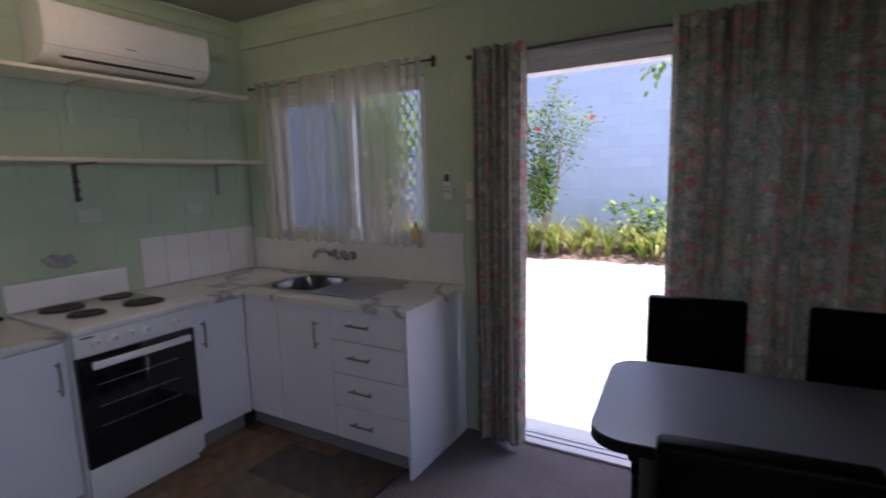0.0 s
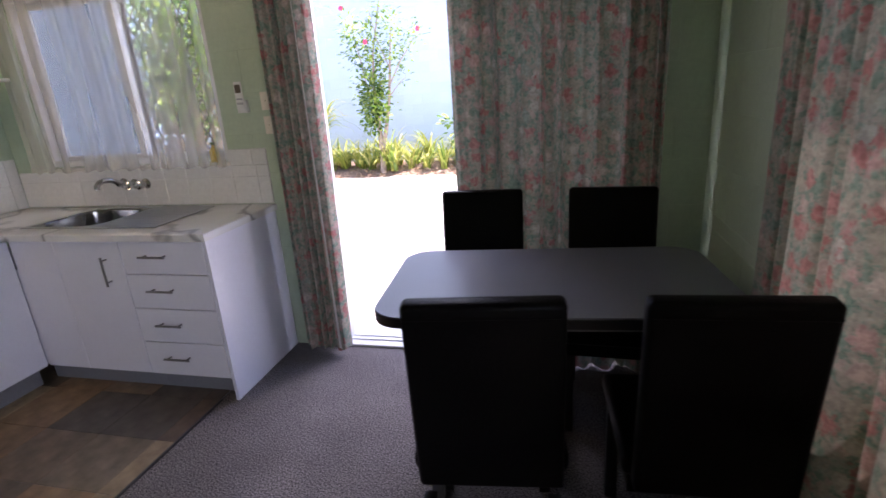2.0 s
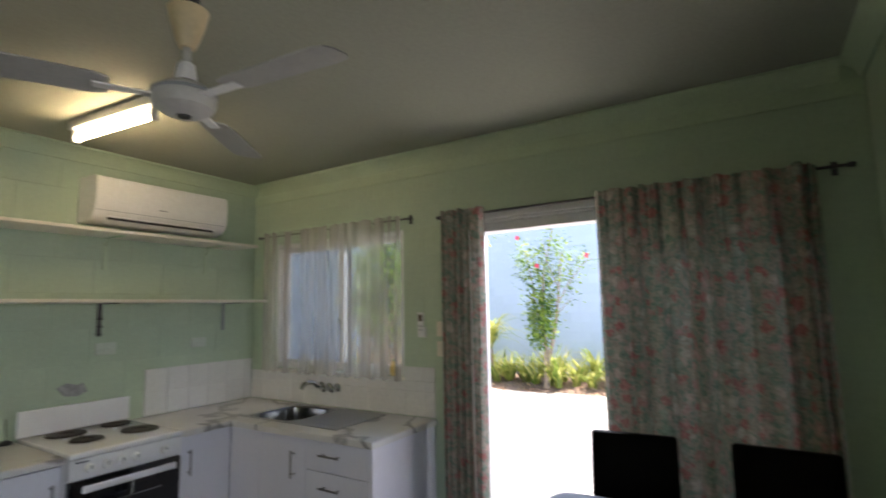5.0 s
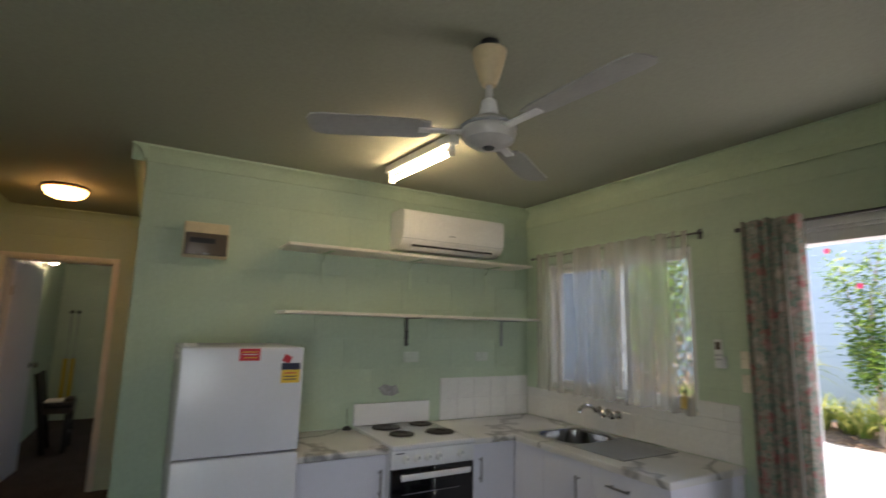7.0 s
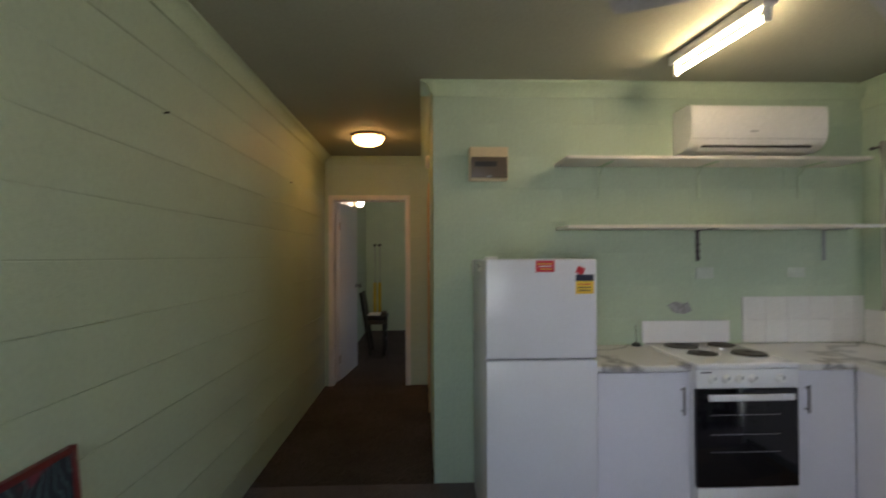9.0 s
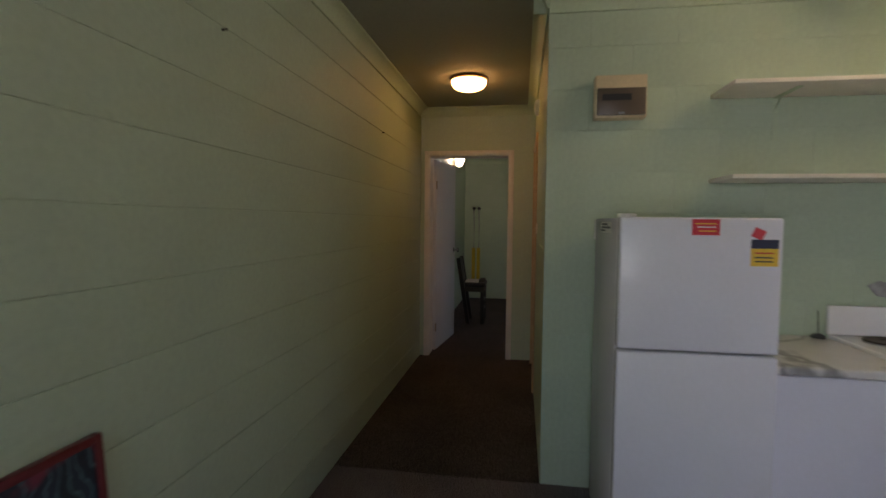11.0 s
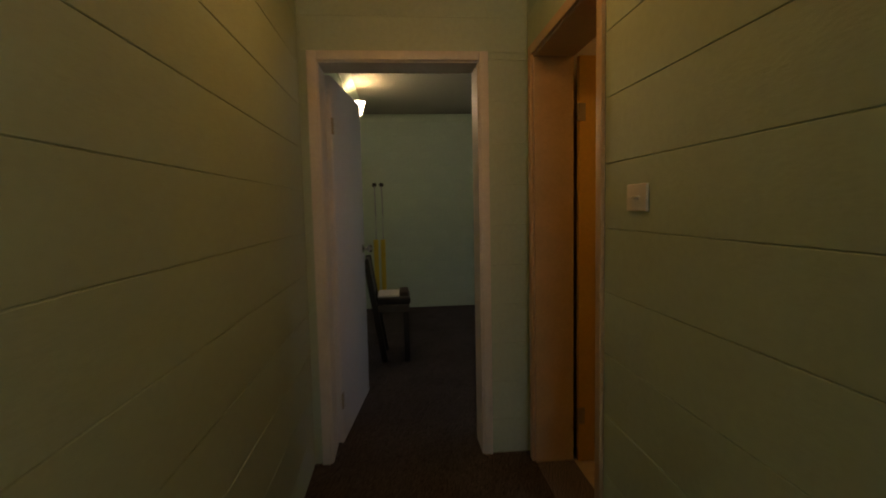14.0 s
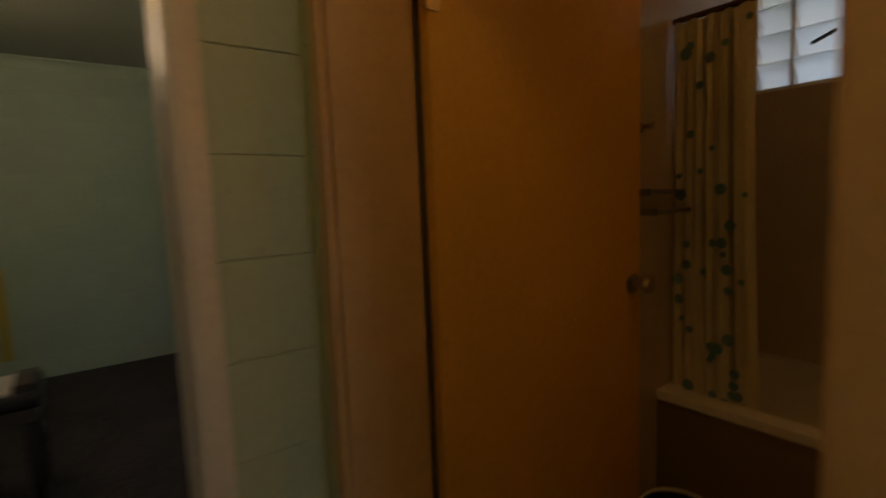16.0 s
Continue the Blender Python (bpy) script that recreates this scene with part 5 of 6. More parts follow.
bc = thing("bedroom_chair", (-4.3, -3.63, 0), "dark brown wooden chair with a cushioned seat, against the bedroom wall", "chair")
cx0, cx1, cy0, cy1 = -4.50, -4.09, -3.76, -3.41
for x in (cx0 + 0.02, cx1 - 0.02):
    part("leg", bx(B(), (x - 0.025, cy1 - 0.054, 0.001), (x + 0.025, cy1 - 0.004, 0.44), 0.003), CHAIRW, bc)
    part("back_post", bx(B(), (x - 0.025, -0.025, 0.001), (x + 0.025, 0.025, 0.91), 0.004, 2, Matrix.Translation((0, cy0 + 0.13, 0)) @ Matrix.Rotation(radians(9), 4, "X")), CHAIRW, bc)
part("back_panel", bx(B(), (cx0 + 0.046, -0.016, 0.58), (cx1 - 0.046, 0.016, 0.90), 0.008, 2, Matrix.Translation((0, cy0 + 0.13, 0)) @ Matrix.Rotation(radians(9), 4, "X")), CHAIRW, bc)
part("seat_rail", bx(B(), (cx0, cy0 + 0.08, 0.441), (cx1, cy1, 0.50), 0.004), CUSH, bc)
part("seat", bx(B(), (cx0 - 0.005, cy0 + 0.08, 0.501), (cx1 + 0.005, cy1 + 0.01, 0.565), 0.018, 3), CHAIRW, bc, "dark padded seat")
for z in (0.18, 0.30):
    part("stretcher", bx(B(), (cx0 + 0.04, cy1 - 0.03, z), (cx1 - 0.04, cy1 - 0.012, z + 0.025), 0.002), CHAIRW, bc)
pp = thing("paper_stack", (-4.3, -3.62, 0.566), "white papers and a dark folder lying on the chair", "papers")
part("folder", bx(B(), (-4.42, -3.49, 0.566), (-4.14, -3.415, 0.600), 0.003), CUSH, pp)
part("paper", bx(B(), (-4.44, -3.68, 0.566), (-4.12, -3.495, 0.578), 0.001, 1, Matrix.Rotation(0.0, 4, "Z")), WHITEST, pp)

hk = thing("hanging_cords", (BX, -3.75, 1.65), "two yellow straps on dark cords hanging from wall hooks", "straps")
for y in (-3.785, -3.695):
    part("hook", lathe(B(), (BX + 0.001, y, 1.63), [(0.03, 0), (0.03, 0.01), (0.012, 0.02), (0.02, 0.04), (0, 0.045)], 12, "x"), BLACKP, hk)
    part("cord", pipe(B(), [(BX + 0.03, y, 1.63), (BX + 0.03, y + 0.008, 1.3), (BX + 0.03, y + 0.004, 0.92)], 0.009, 8), GREYP, hk)
    part("strap", bx(B(), (BX + 0.02, y - 0.03, 0.20), (BX + 0.035, y + 0.03, 0.92), 0.004), YELCORD, hk, "yellow webbing strap")

# ---- bathroom ----
tub = thing("bathtub", (-1.9, -1.07, 0), "white built-in bathtub with a brown side panel", "bathtub")
part("side_panel", bx(B(), (EX + 0.003, -1.435, 0.005), (-0.75, -1.40, 0.515), 0.004), TUBSIDE, tub, "brown painted side panel")
bm = slab(B(), "x", EX + 0.003, -0.75, -1.448, BYW - 0.003, 0.0, 0.035, [(-2.29, -0.86, -1.37, BYW - 0.08)])
bm.transform(Matrix(((1, 0, 0, 0), (0, 0, 1, 0), (0, 1, 0, 0.516), (0, 0, 0, 1))))
part("rim", bm, PORCELAIN, tub)
part("basin", bx(bx(bx(bx(bx(B(), (-2.29, -1.37, 0.14), (-0.86, BYW - 0.08, 0.16)), (-2.30, -1.385, 0.14), (-2.29, BYW - 0.07, 0.515)), (-0.86, -1.385, 0.14), (-0.85, BYW - 0.07, 0.515)), (-2.29, -1.385, 0.161), (-0.86, -1.37, 0.515)), (-2.29, BYW - 0.08, 0.161), (-0.86, BYW - 0.07, 0.515)), PORCELAIN, tub)
shc = part("shower_curtain", cloth(B(), "x", -2.39, -2.12, 0.45, 1.945, -1.335, 0.022, 4.5, 31, 0.05), CURTB, label="pale yellow shower curtain with blue dots, bunched at the wall", category="shower curtain")
rd = random.Random(9)
for k in range(46):
    x, z = rd.uniform(-2.38, -2.12), rd.uniform(0.5, 1.9)
    r = rd.uniform(0.010, 0.024)
    part("dot", lathe(B(), (x, -1.358 - 0.004, z), [(r, 0), (r * 0.9, 0.002), (0, 0.003)], 10, "y"), DOT, shc)
part("shower_rail", rod(B(), (EX, -1.33, 1.96), (-0.2, -1.33, 1.96), 0.011), BRONZE, label="copper-toned shower curtain rail over the bath", category="shower rail")
tr = thing("towel_rail", (EX, -1.34, 1.27), "double chrome towel rail on the bathroom wall", "towel rail")
for x, z in ((EX + 0.045, 1.325), (EX + 0.075, 1.255)):
    part("bar", rod(B(), (x, -1.58, z), (x, -1.12, z), 0.008), STEEL, tr)
for y in (-1.575, -1.125):
    for x, z in ((0.055, 1.325), (0.085, 1.255)):
        part("bracket", bx(B(), (EX + 0.001, y - 0.008, z - 0.013), (EX + x, y + 0.008, z + 0.013), 0.003), STEEL, tr)
part("wall_hook", lathe(B(), (EX + 0.001, -1.55, 1.56), [(0.02, 0), (0.02, 0.006), (0.008, 0.012), (0.010, 0.04), (0.016, 0.045), (0, 0.05)], 14, "x"), BRASSY, label="brass robe hook on the bathroom wall", category="hook")
bn = thing("bin", (-2.17, -1.70, 0), "dark plastic bin with a pale rim on the bathroom floor", "bin")
part("body", lathe(B(), (-2.17, -1.70, 0.005), [(0.09, 0), (0.10, 0.02), (0.118, 0.26), (0.112, 0.26), (0.095, 0.03), (0, 0.03)], 28), BLACKP, bn)
part("rim", lathe(B(), (-2.17, -1.70, 0.266), [(0.115, 0), (0.121, 0.0), (0.122, 0.006), (0.119, 0.010), (0.115, 0.009)], 28, caps=False), PORCELAIN, bn)
bl = thing("bathroom_light", (-1.15, -1.9, CH), "warm globe light on the bathroom ceiling, lit", "ceiling light")
part("globe", lathe(B(), (-1.15, -1.9, CH - 0.09), [(0.0, -0.06), (0.05, -0.055), (0.085, -0.02), (0.09, 0.02), (0.07, 0.06), (0.05, 0.075)], 28), BATHGLOW, bl)
part("base", lathe(B(), (-1.15, -1.9, CH - 0.016), [(0.07, 0), (0.075, 0.004), (0.07, 0.015)], 28), PLASTIC, bl)

# ---- outside ----
part("ground", bx(B(), (-400, -400, -0.5), (400, 400, -0.11)), PAVE, label="pale sunlit concrete driveway", category="driveway", kind="structure")
WY = 8.1
part("doorstep", bx(B(), (1.2, 0.137, -0.3), (4.6, 1.05, -0.06), 0.01), CONC, label="smooth concrete doorstep slab", category="doorstep", kind="structure")
gw = part("garden_wall", slab(B(), "x", -14, 16, -0.4, 5.4, WY + 0.004, WY + 0.25), BLUEW, label="tall pale blue painted block wall of the neighbouring building", category="wall", kind="structure")
bm = B()
rg = random.Random(6)
nx, ny = 90, 10
grid = []
for j in range(ny + 1):
    row = []
    for i in range(nx + 1):
        x = -9 + 18 * i / nx
        edge = 0.06 * math.sin(x * 3.1) + 0.04 * math.sin(x * 7.7)
        y = 6.62 + edge * (1 - j / ny) + (WY - 6.62) * j / ny
        z = -0.108 + 0.10 * min(1, j / 2.5) + (0.02 * rg.random() if j else -0.01)
        row.append(bm.verts.new((x, y, z)))
    grid.append(row)
for p, q in zip(grid, grid[1:]):
    for i in range(nx):
        bm.faces.new((p[i], p[i + 1], q[i + 1], q[i]))
part("garden_bed", bm, MULCH, label="mulched garden bed with dry leaf litter along the wall", category="garden bed", kind="structure")


def blade(bm, base, yaw, length, width, rise, droop, seg=5):
    """One strap leaf that rises and arches over."""
    d, s = Vector((math.cos(yaw), math.sin(yaw), 0)), Vector((-math.sin(yaw), math.cos(yaw), 0))
    prev = None
    for k in range(seg + 1):
        t = k / seg
        p = Vector(base) + d * (length * (0.25 * t + 0.75 * t * t) * (1 - rise * 0.6)) + Vector((0, 0, length * (rise * t - droop * t * t * t)))
        w = width * (1 - t) ** 0.6 * (0.6 + 0.4 * min(1, t * 4))
        cur = (bm.verts.new(p - s * w), bm.verts.new(p + Vector((0, 0, -w * 0.35))), bm.verts.new(p + s * w))
        if prev:
            bm.faces.new((prev[0], prev[1], cur[1], cur[0]))
            bm.faces.new((prev[1], prev[2], cur[2], cur[1]))
        prev = cur


def strap_plant(x, y, size, n, seed):
    rng = random.Random(seed)
    bm = B()
    for k in range(n):
        blade(bm, (x + rng.uniform(-0.06, 0.06), y + rng.uniform(-0.06, 0.06), -0.03), rng.uniform(0, 6.28), size * rng.uniform(0.7, 1.15), rng.uniform(0.018, 0.032), rng.uniform(0.55, 0.95), rng.uniform(0.15, 0.5))
    part("strappy_plant", bm, STRAP, label="clump of yellow-green strappy leaves in the garden bed", category="plant", group="strappy plants")


rs = random.Random(17)
for k in range(64):
    strap_plant(-5.2 + 0.145 * k + rs.uniform(-0.08, 0.08), rs.uniform(6.8, 7.15) if k % 2 else rs.uniform(7.2, 7.8), rs.uniform(0.70, 1.1), rs.randint(28, 38), 100 + k)


def ovate(bm, p, d, up, length, width):
    """One folded oval leaf from p along d."""
    d, up = d.normalized(), up.normalized()
    s = d.cross(up).normalized()
    n = s.cross(d)
    mid = [bm.verts.new(p + d * (length * t) + n * (-0.12 * length * t * t)) for t in (0, 0.5, 1)]
    for sg in (-1, 1):
        a, b = (bm.verts.new(p + d * (length * t) + s * (sg * width * w) + n * (0.12 * width)) for t, w in ((0.3, 0.9), (0.7, 0.8)))
        bm.faces.new((mid[0], a, mid[1]) if sg > 0 else (mid[0], mid[1], a))
        bm.faces.new((mid[1], a, b) if sg > 0 else (mid[1], b, a))
        bm.faces.new((mid[1], b, mid[2]) if sg > 0 else (mid[1], mid[2], b))


def shrub(name, x, y, z, stems, clusters, leaf_len, label, seed, blooms=()):
    """Stems as tapered curves, leaves set in uneven clusters round points along them."""
    rng = random.Random(seed)
    tr = thing(name, (x, y, z), label, "tree" if name == "tree" else "plant")
    for st in stems:
        part("trunk" if st is stems[0] else "limb", pipe(B(), [(x + a, y + b, z + c) for a, b, c, _ in st], [r for *_, r in st], 8), BARK, tr)
    bm = B()
    for cx, cy, cz, r, n in clusters:
        for k in range(n):
            v = Vector((rng.gauss(0, 1), rng.gauss(0, 1), rng.gauss(0, 1)))
            p = Vector((x + cx, y + cy, z + cz)) + v * (r * 0.55)
            ovate(bm, p, Vector((v.x + rng.uniform(-0.6, 0.6), v.y - 0.3, v.z * 0.4 - 0.1 + rng.uniform(-0.4, 0.6))) + Vector((1e-3, 0, 0)), Vector((rng.uniform(-0.4, 0.4), -0.5, 1)), leaf_len * rng.uniform(0.6, 1.25), leaf_len * rng.uniform(0.22, 0.34))
    part("crown", bm, LEAF, tr)
    for bxx, byy, bz in blooms:
        bm = B()
        for k in range(6):
            a = k * math.tau / 6
            ovate(bm, Vector((x + bxx, y + byy, z + bz)), Vector((math.cos(a), -0.4, math.sin(a))), Vector((0, -1, 0.2)), 0.055, 0.022)
        part("flower", bm, BLOOM, tr, "pink hibiscus flower")
    return tr


TX, TY = -0.13, 6.82
shrub("tree", TX, TY, -0.06,
      [[(0, 0, 0, 0.075), (0.01, 0, 0.45, 0.062), (-0.01, 0.02, 0.9, 0.048), (-0.03, 0, 1.5, 0.032), (0.02, 0, 2.2, 0.017), (0.22, 0, 3.0, 0.010), (0.30, 0, 3.5, 0.005)],
       [(0.01, 0, 0.4, 0.046), (0.12, 0.03, 0.8, 0.038), (0.24, 0.05, 1.4, 0.029), (0.32, 0.02, 2.0, 0.018), (0.40, 0, 2.6, 0.008)],
       [(0, 0, 0.8, 0.02), (-0.12, 0, 1.3, 0.016), (-0.22, 0, 2.0, 0.011), (-0.36, 0, 2.7, 0.006)],
       [(0.27, 0.03, 1.6, 0.014), (0.52, 0, 2.0, 0.010), (0.80, 0, 2.35, 0.007), (0.98, 0, 2.45, 0.004)],
       [(0.30, 0.03, 1.9, 0.012), (0.12, 0, 2.4, 0.008), (0.02, 0, 2.9, 0.004)],
       [(0.24, 0.05, 1.4, 0.010), (0.46, 0, 1.62, 0.007), (0.60, 0, 1.72, 0.004)]],
      [(-0.08, -0.08, 0.95, 0.17, 150), (-0.02, -0.08, 1.16, 0.21, 330), (-0.06, -0.08, 1.42, 0.22, 360), (0.02, -0.08, 1.66, 0.20, 260), (-0.02, -0.05, 1.9, 0.2, 130),
       (-0.28, 0, 2.2, 0.24, 130), (0.05, 0, 2.15, 0.22, 110), (-0.36, 0, 2.55, 0.24, 140), (0.0, 0, 2.5, 0.24, 120), (0.36, 0, 2.2, 0.22, 100), (0.42, 0, 2.62, 0.22, 100), (0.62, 0, 2.15, 0.2, 60),
       (0.85, 0, 2.42, 0.17, 50), (0.24, 0, 2.95, 0.20, 70), (-0.42, 0, 2.82, 0.15, 24), (0.29, 0, 3.35, 0.14, 34), (0.55, 0, 1.7, 0.14, 16), (0.30, 0, 1.35, 0.14, 14), (0.45, 0, 1.95, 0.13, 12)],
      0.088, "slender flowering tree with forked bare trunk before a pale blue wall", 41, [(-0.02, -0.22, 2.35), (0.92, -0.1, 2.5), (-0.46, -0.1, 2.95)])
shrub("broadleaf_shrub", 1.45, 7.2, -0.03, [[(0, 0, 0, 0.02), (0.05, 0, 0.35, 0.015), (-0.05, 0, 0.6, 0.009), (-0.1, 0, 0.8, 0.005)], [(0.03, 0, 0.2, 0.015), (0.2, 0, 0.5, 0.011), (0.35, 0, 0.85, 0.006)]],
      [(-0.2, 0, 0.78, 0.18, 34), (0.15, 0, 0.78, 0.2, 44), (0.4, 0, 0.62, 0.2, 38), (0.0, 0, 0.45, 0.2, 30), (0.4, 0, 0.82, 0.16, 24), (-0.3, 0, 0.86, 0.1, 12)], 0.14, "low broad-leaved shrub with yellow-green leaves", 52)
for cx, cz, nn, seed in ((-1.75, 3.12, 150, 61), (1.85, 3.35, 60, 62)):
    rng = random.Random(seed)
    ob = thing("overhanging_branch", (cx, 7.0, cz), "leafy branch hanging in front of the blue wall", "branch")
    part("limb", pipe(B(), [(cx + 0.25, WY, cz + 2.2), (cx + 0.16, 7.7, cz + 1.2), (cx + 0.05, 7.2, cz + 0.5), (cx, 7.0, cz - 0.1)], [0.007, 0.006, 0.005, 0.003], 7), BARK, ob)
    bm = B()
    for k in range(nn):
        v = Vector((rng.gauss(0, 1), rng.gauss(0, 1), rng.gauss(0, 1)))
        ovate(bm, Vector((cx, 7.0, cz)) + v * 0.2, v + Vector((0, -0.3, -0.4)), Vector((0.1, -0.4, 1)), 0.14 * rng.uniform(0.7, 1.2), 0.04)
    part("crown", bm, LEAF, ob)
# spiky palm-like plant left of the tree
rng = random.Random(77)
bm = B()
for k in range(70):
    blade(bm, (-1.50, 7.2, 0.60), rng.uniform(0, 6.28), rng.uniform(0.95, 1.5), 0.036, rng.uniform(0.55, 1.05), rng.uniform(0.25, 0.7), 6)
pl = thing("palm_plant", (-1.50, 7.2, -0.03), "spiky yellow-green palm-like plant by the wall", "plant")
part("crown", bm, STRAP, pl)
part("stem", pipe(B(), [(-1.50, 7.2, -0.04), (-1.49, 7.2, 0.3), (-1.50, 7.2, 0.61)], [0.06, 0.05, 0.04], 8), BARK, pl)
bm = B()
for k in range(900):
    x, y = rng.uniform(-6, 6), 6.5 + 1.2 * rng.random() ** 1.6
    ovate(bm, Vector((x, y, -0.085 + min(1, max(0, (y - 6.55) / 0.4)) * 0.10 + 0.01 * rng.random())), Vector((rng.uniform(-1, 1), rng.uniform(-1, 1), rng.uniform(-0.1, 0.3))), Vector((rng.uniform(-0.5, 0.5), rng.uniform(-0.5, 0.5), 1)), rng.uniform(0.05, 0.11), rng.uniform(0.014, 0.03))
part("leaf_litter", bm, LITTER, label="scattered dry brown leaves on the garden bed", category="leaf litter", kind="stuff")
# neighbouring shrubs seen through the kitchen window
for k, (x, y, h) in enumerate(((-1.75, 3.9, 3.0), (-2.45, 4.3, 3.2), (-3.6, 6.2, 2.9))):
    cl = [(0.45 * math.cos(q * 2.4) * (q % 3) / 2, 0.2 * math.sin(q * 2.4), h * (0.46 + 0.045 * q), 0.32, 120) for q in range(12)]
    gs = shrub("garden_shrub", x, y, -0.13, [[(0, 0, 0, 0.05), (0.03, 0, h * 0.5, 0.03), (0, 0, h * 0.95, 0.01)], [(0.03, 0, 0.2, 0.02), (0.25, 0.05, 0.9, 0.014), (0.4, 0, 1.7, 0.006)], [(-0.02, 0, 0.3, 0.02), (-0.3, 0, 1.0, 0.013), (-0.42, 0, 1.8, 0.006)]],
               cl, 0.12, "leafy garden shrub with dry lower growth beside the driveway", 200 + k)
    rng = random.Random(300 + k)
    bm = B()
    for q in range(600):
        v = Vector((rng.gauss(0, 0.34), rng.gauss(0, 0.16), rng.uniform(0.15, 2.0)))
        ovate(bm, Vector((x, y, -0.1)) + v, Vector((rng.uniform(-1, 1), rng.uniform(-1, 1), rng.uniform(-1, 0.4))), Vector((rng.uniform(-0.5, 0.5), -0.5, 1)), rng.uniform(0.07, 0.13), rng.uniform(0.02, 0.035))
    part("dry_leaves", bm, LITTER, gs, "dry brown lower leaves")

# ---- wall tiles behind the worktop ----
TILES = {}


def tiles_on(parent, axis, u0, u1, z0, z1, face, out, size=0.149):
    """Glazed tiles with rounded edges set on a wall face, whole ones first, cut ones at the end."""
    k = 0
    z = z0
    while z < z1 - 0.01:
        h = min(size, z1 - z)
        u = u0
        while u < u1 - 0.01:
            w = min(size, u1 - u)
            key = (axis, out, round(w, 3), round(h, 3))
            if key not in TILES:
                g = 0.0005 if axis == "x" else 0.0010
                a, b = sorted((0.0, out * 0.006))
                lo, hi = ((g, a, g), (w - g, b, h - g)) if axis == "x" else ((a, g, g), (b, w - g, h - g))
                TILES[key] = mesh_of("tile", bx(B(), lo, hi, 0.0012, 1), TILE)
            ob = new("tile", TILES[key])
            ob.parent = parent
            ob.location = (u, face, z) if axis == "x" else (face, u, z)
            u += size
        z += size


sp1 = part("trim_splashback_1", bx(B(), (0.0006, -0.82, TOPZ + 0.001), (0.003, -0.004, 1.154)), GROUT, label="white glazed wall tiles over the corner worktop", category="wall tiles", kind="structure")
tiles_on(sp1, "y", -0.82, -0.010, TOPZ + 0.002, 1.153, 0.0032, 1)
sp2 = part("trim_splashback_2", bx(B(), (0.011, -0.003, TOPZ + 0.001), (1.722, -0.0006, 1.068)), GROUT, label="white glazed wall tiles over the sink", category="wall tiles", kind="structure")
tiles_on(sp2, "x", 0.011, 1.722, TOPZ + 0.002, 1.067, -0.0032, -1)
sp3 = part("trim_splashback_3", bx(B(), (1.485, -0.003, 1.0685), (1.722, -0.0006, 1.154)), GROUT, label="white glazed wall tiles beside the window", category="wall tiles", kind="structure")
tiles_on(sp3, "x", 1.485, 1.722, 1.069, 1.153, -0.0032, -1)

# ---- slate-look vinyl tiles on the kitchen floor ----
vin = part("floor_vinyl", bx(B(), (0.003, -2.03, 0.0005), (1.620, -0.003, 0.003)), KICK, label="slate-look brown and ochre vinyl tile floor", category="vinyl floor", kind="structure")
VT = {}
S = 0.305
for i in range(6):
    for j in range(7):
        x, y1 = 0.003 + i * S, -0.003 - j * S
        y0 = max(y1 - S, -2.03)
        key = (round(min(S, 1.62 - x), 3), round(y1 - y0, 3))
        if key not in VT:
            VT[key] = mesh_of("vinyl_tile", bx(B(), (0.001, 0.001, 0), (key[0] - 0.001, key[1] - 0.001, 0.003), 0.0008, 1), SLATE)
        ob = new("vinyl_tile", VT[key])
        ob.parent = vin
        ob.location = (x, y0, 0.0032)

# ---- painted concrete blocks ----
COURSE, Z0 = 0.2075, -0.0175
BLOCKS = {}


def block_mesh(axis, out, w, h, material, gap):
    key = (axis, out, round(w, 3), round(h, 3), material.name, gap)
    if key not in BLOCKS:
        g = gap
        a, b = sorted((-out * 0.002, out * (0.004 if gap > 0.0008 else 0.0025)))
        lo, hi = ((g, a, g), (w - g, b, h - g)) if axis == "x" else ((a, g, g), (b, w - g, h - g))
        BLOCKS[key] = mesh_of("block", bx(B(), lo, hi, 0.0018 if g > 0.0008 else 0.0009, 1), material)
    return BLOCKS[key]


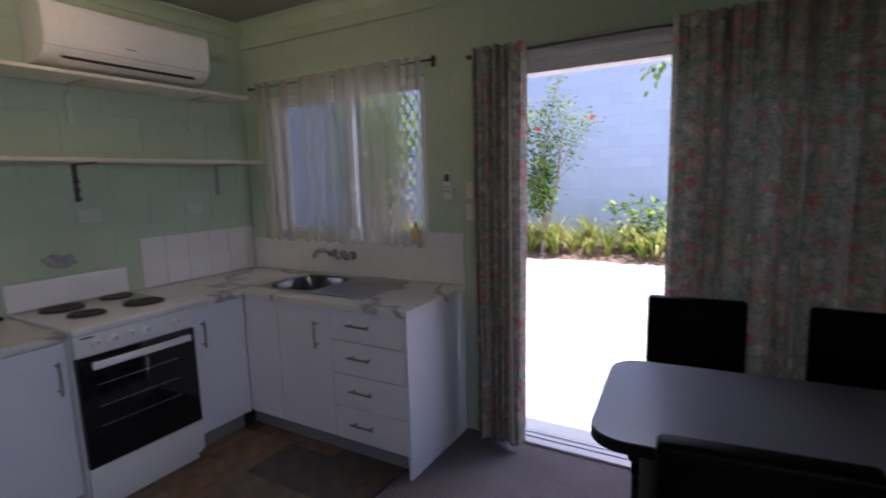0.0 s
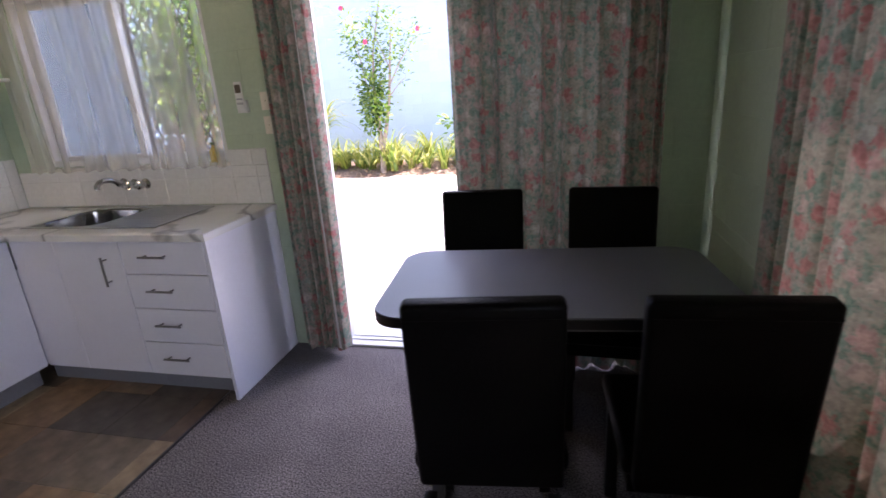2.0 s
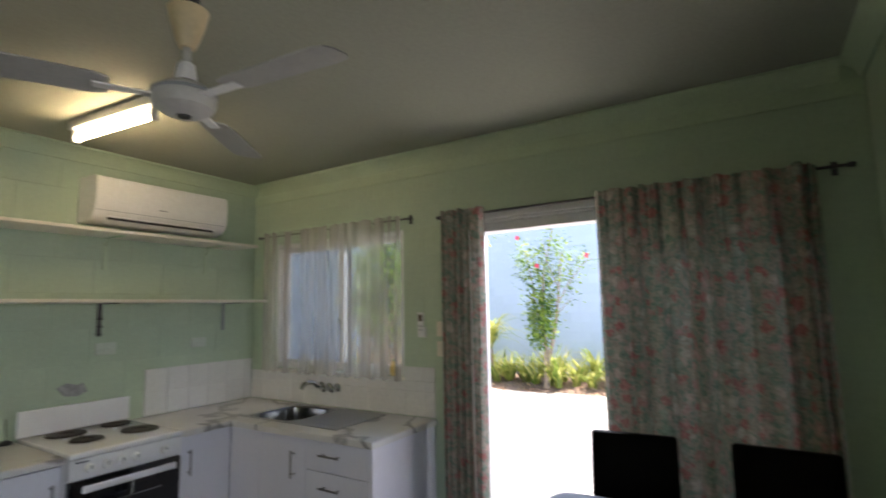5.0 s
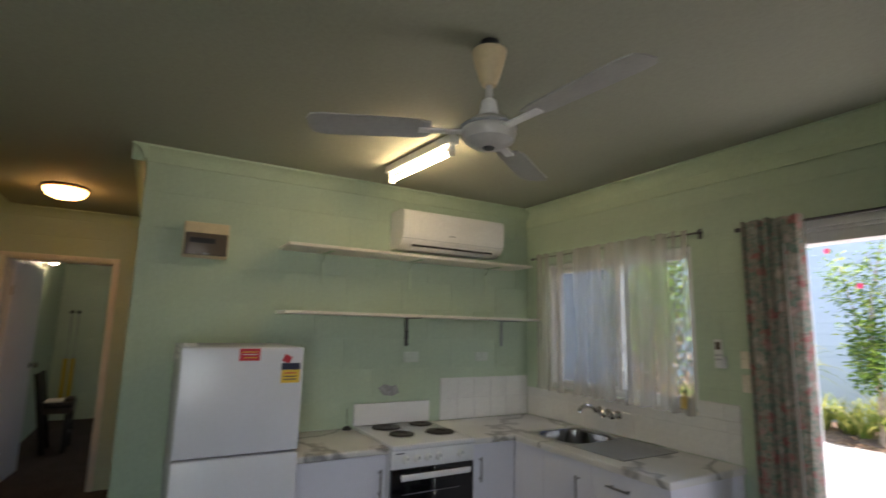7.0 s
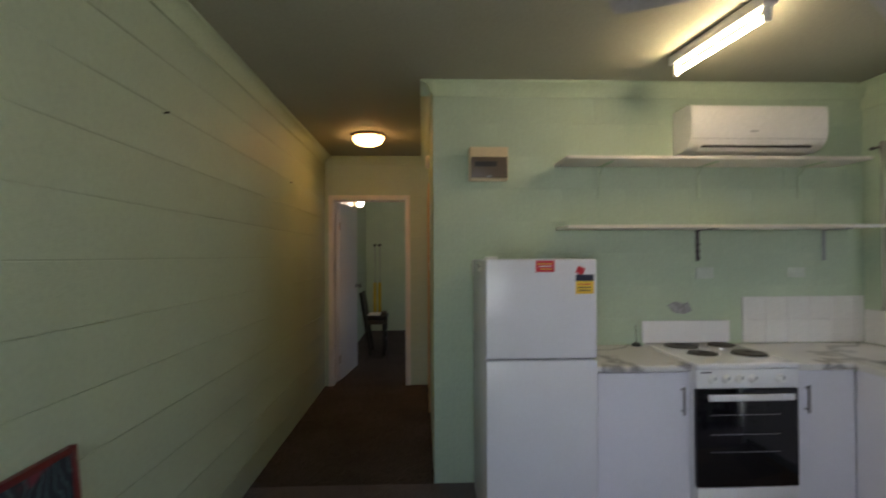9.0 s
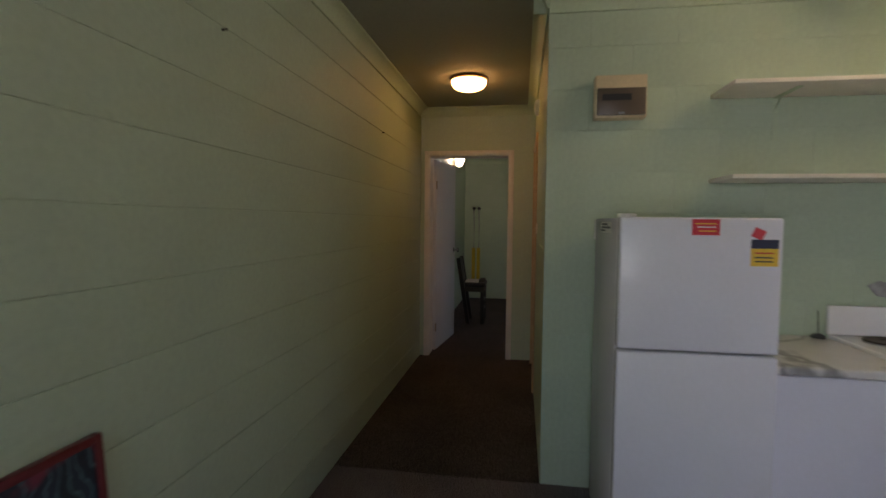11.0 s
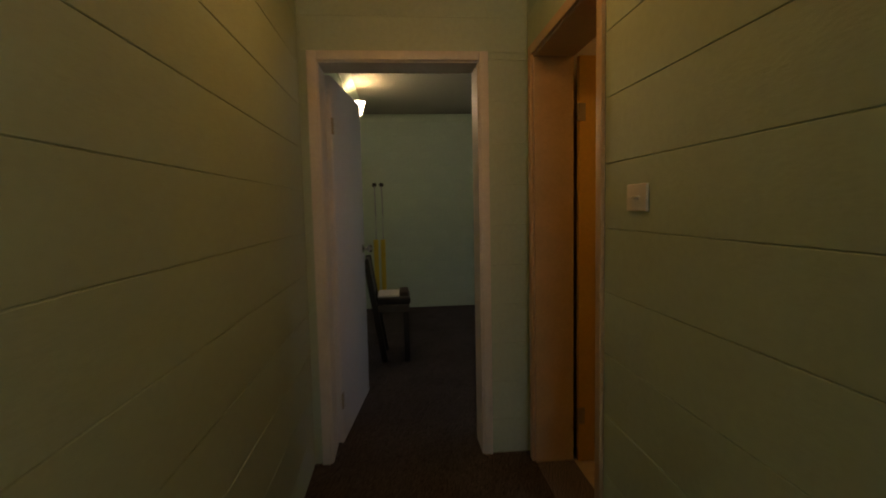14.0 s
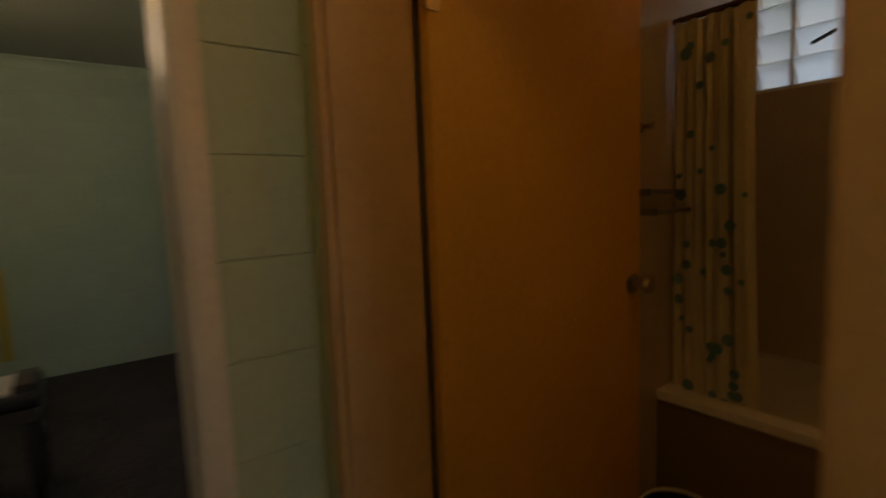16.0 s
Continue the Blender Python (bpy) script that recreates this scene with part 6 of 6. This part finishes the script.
def blocks_on(wall_name, axis, u0, u1, face, out, holes=(), zmin=0.0, zmax=None, shift=0.0, material=WALL, length=0.415, course=COURSE, z0=Z0, parent=None, gap=0.0009):
    """Stretcher-bond blocks, a little proud of the wall, cut round the holes."""
    parent = parent or WALLS[wall_name]
    zmax = CH - 0.005 if zmax is None else zmax
    k = 0
    z = z0
    while z < zmax:
        lo_z, hi_z = max(z, zmin), min(z + course, zmax)
        if hi_z - lo_z > 0.012:
            cuts = sorted({hi_z, lo_z, *[c for h in holes for c in (h[2], h[3]) if lo_z + 0.004 < c < hi_z - 0.004]})
            start = shift + (length / 2 if k % 2 else 0)
            first_u = u0 - ((u0 - start) % length)
            u = first_u
            while u < u1:
                a, b = max(u, u0), min(u + length, u1)
                for za, zb in zip(cuts, cuts[1:]):
                    spans = [(a, b)]
                    for h in holes:
                        if h[2] < (za + zb) / 2 < h[3]:
                            spans = [q for s, e in spans for q in ((s, min(e, h[0])), (max(s, h[1]), e)) if q[1] - q[0] > 0.012]
                    for s, e in spans:
                        if e - s > 0.012:
                            ob = new("block", block_mesh(axis, out, e - s, zb - za, material, gap))
                            ob.parent = parent
                            ob.location = (s, face - out * 0.004, za) if axis == "x" else (face - out * 0.004, s, za)
                u += length
        z += course
        k += 1


blocks_on("wall_south", "x", EX + 0.001, RX - 0.001, LY, 1, length=40.0, shift=-11.0, z0=-0.032)
blocks_on("wall_west", "y", HY + 0.001, -0.006, 0.0, 1, shift=0.0925, gap=0.0006)
blocks_on("wall_hall_side", "x", EX + 0.001, -0.001, HY, -1, [(BTH[0] - 0.03, BTH[1] + 0.03, -0.2, BTH[3] + 0.03)], shift=-11.0, length=40.0, z0=-0.001)
blocks_on("wall_hall_end", "y", LY + 0.006, HY - 0.006, EX, 1, [(BED[0] - 0.03, BED[1] + 0.03, -0.2, BED[3] + 0.03)], shift=-11.0, length=40.0)
blocks_on("wall_north", "x", 0.006, RX - 0.006, 0.0, -1, [(WIN[0], WIN[1], WIN[2], WIN[3]), (1.958, 3.652, -0.2, 2.077)], shift=0.2, gap=0.0002)
blocks_on("wall_east", "y", LY + 0.006, -0.006, RX, -1, [SID], shift=0.07, gap=0.0002)
blocks_on("wall_bedroom_far", "y", LY + 0.006, -2.2, BX, 1, shift=0.07)
blocks_on("garden", "x", -11.0, -3.6, WY, -1, zmax=4.2, material=BLUEW, parent=gw, length=40.0, shift=-11.0, z0=-0.1, gap=0.004)
blocks_on("garden", "x", -3.6, 2.4, WY, -1, zmax=3.62, material=BLUEW, parent=gw, length=0.4, z0=-0.1, gap=0.004)
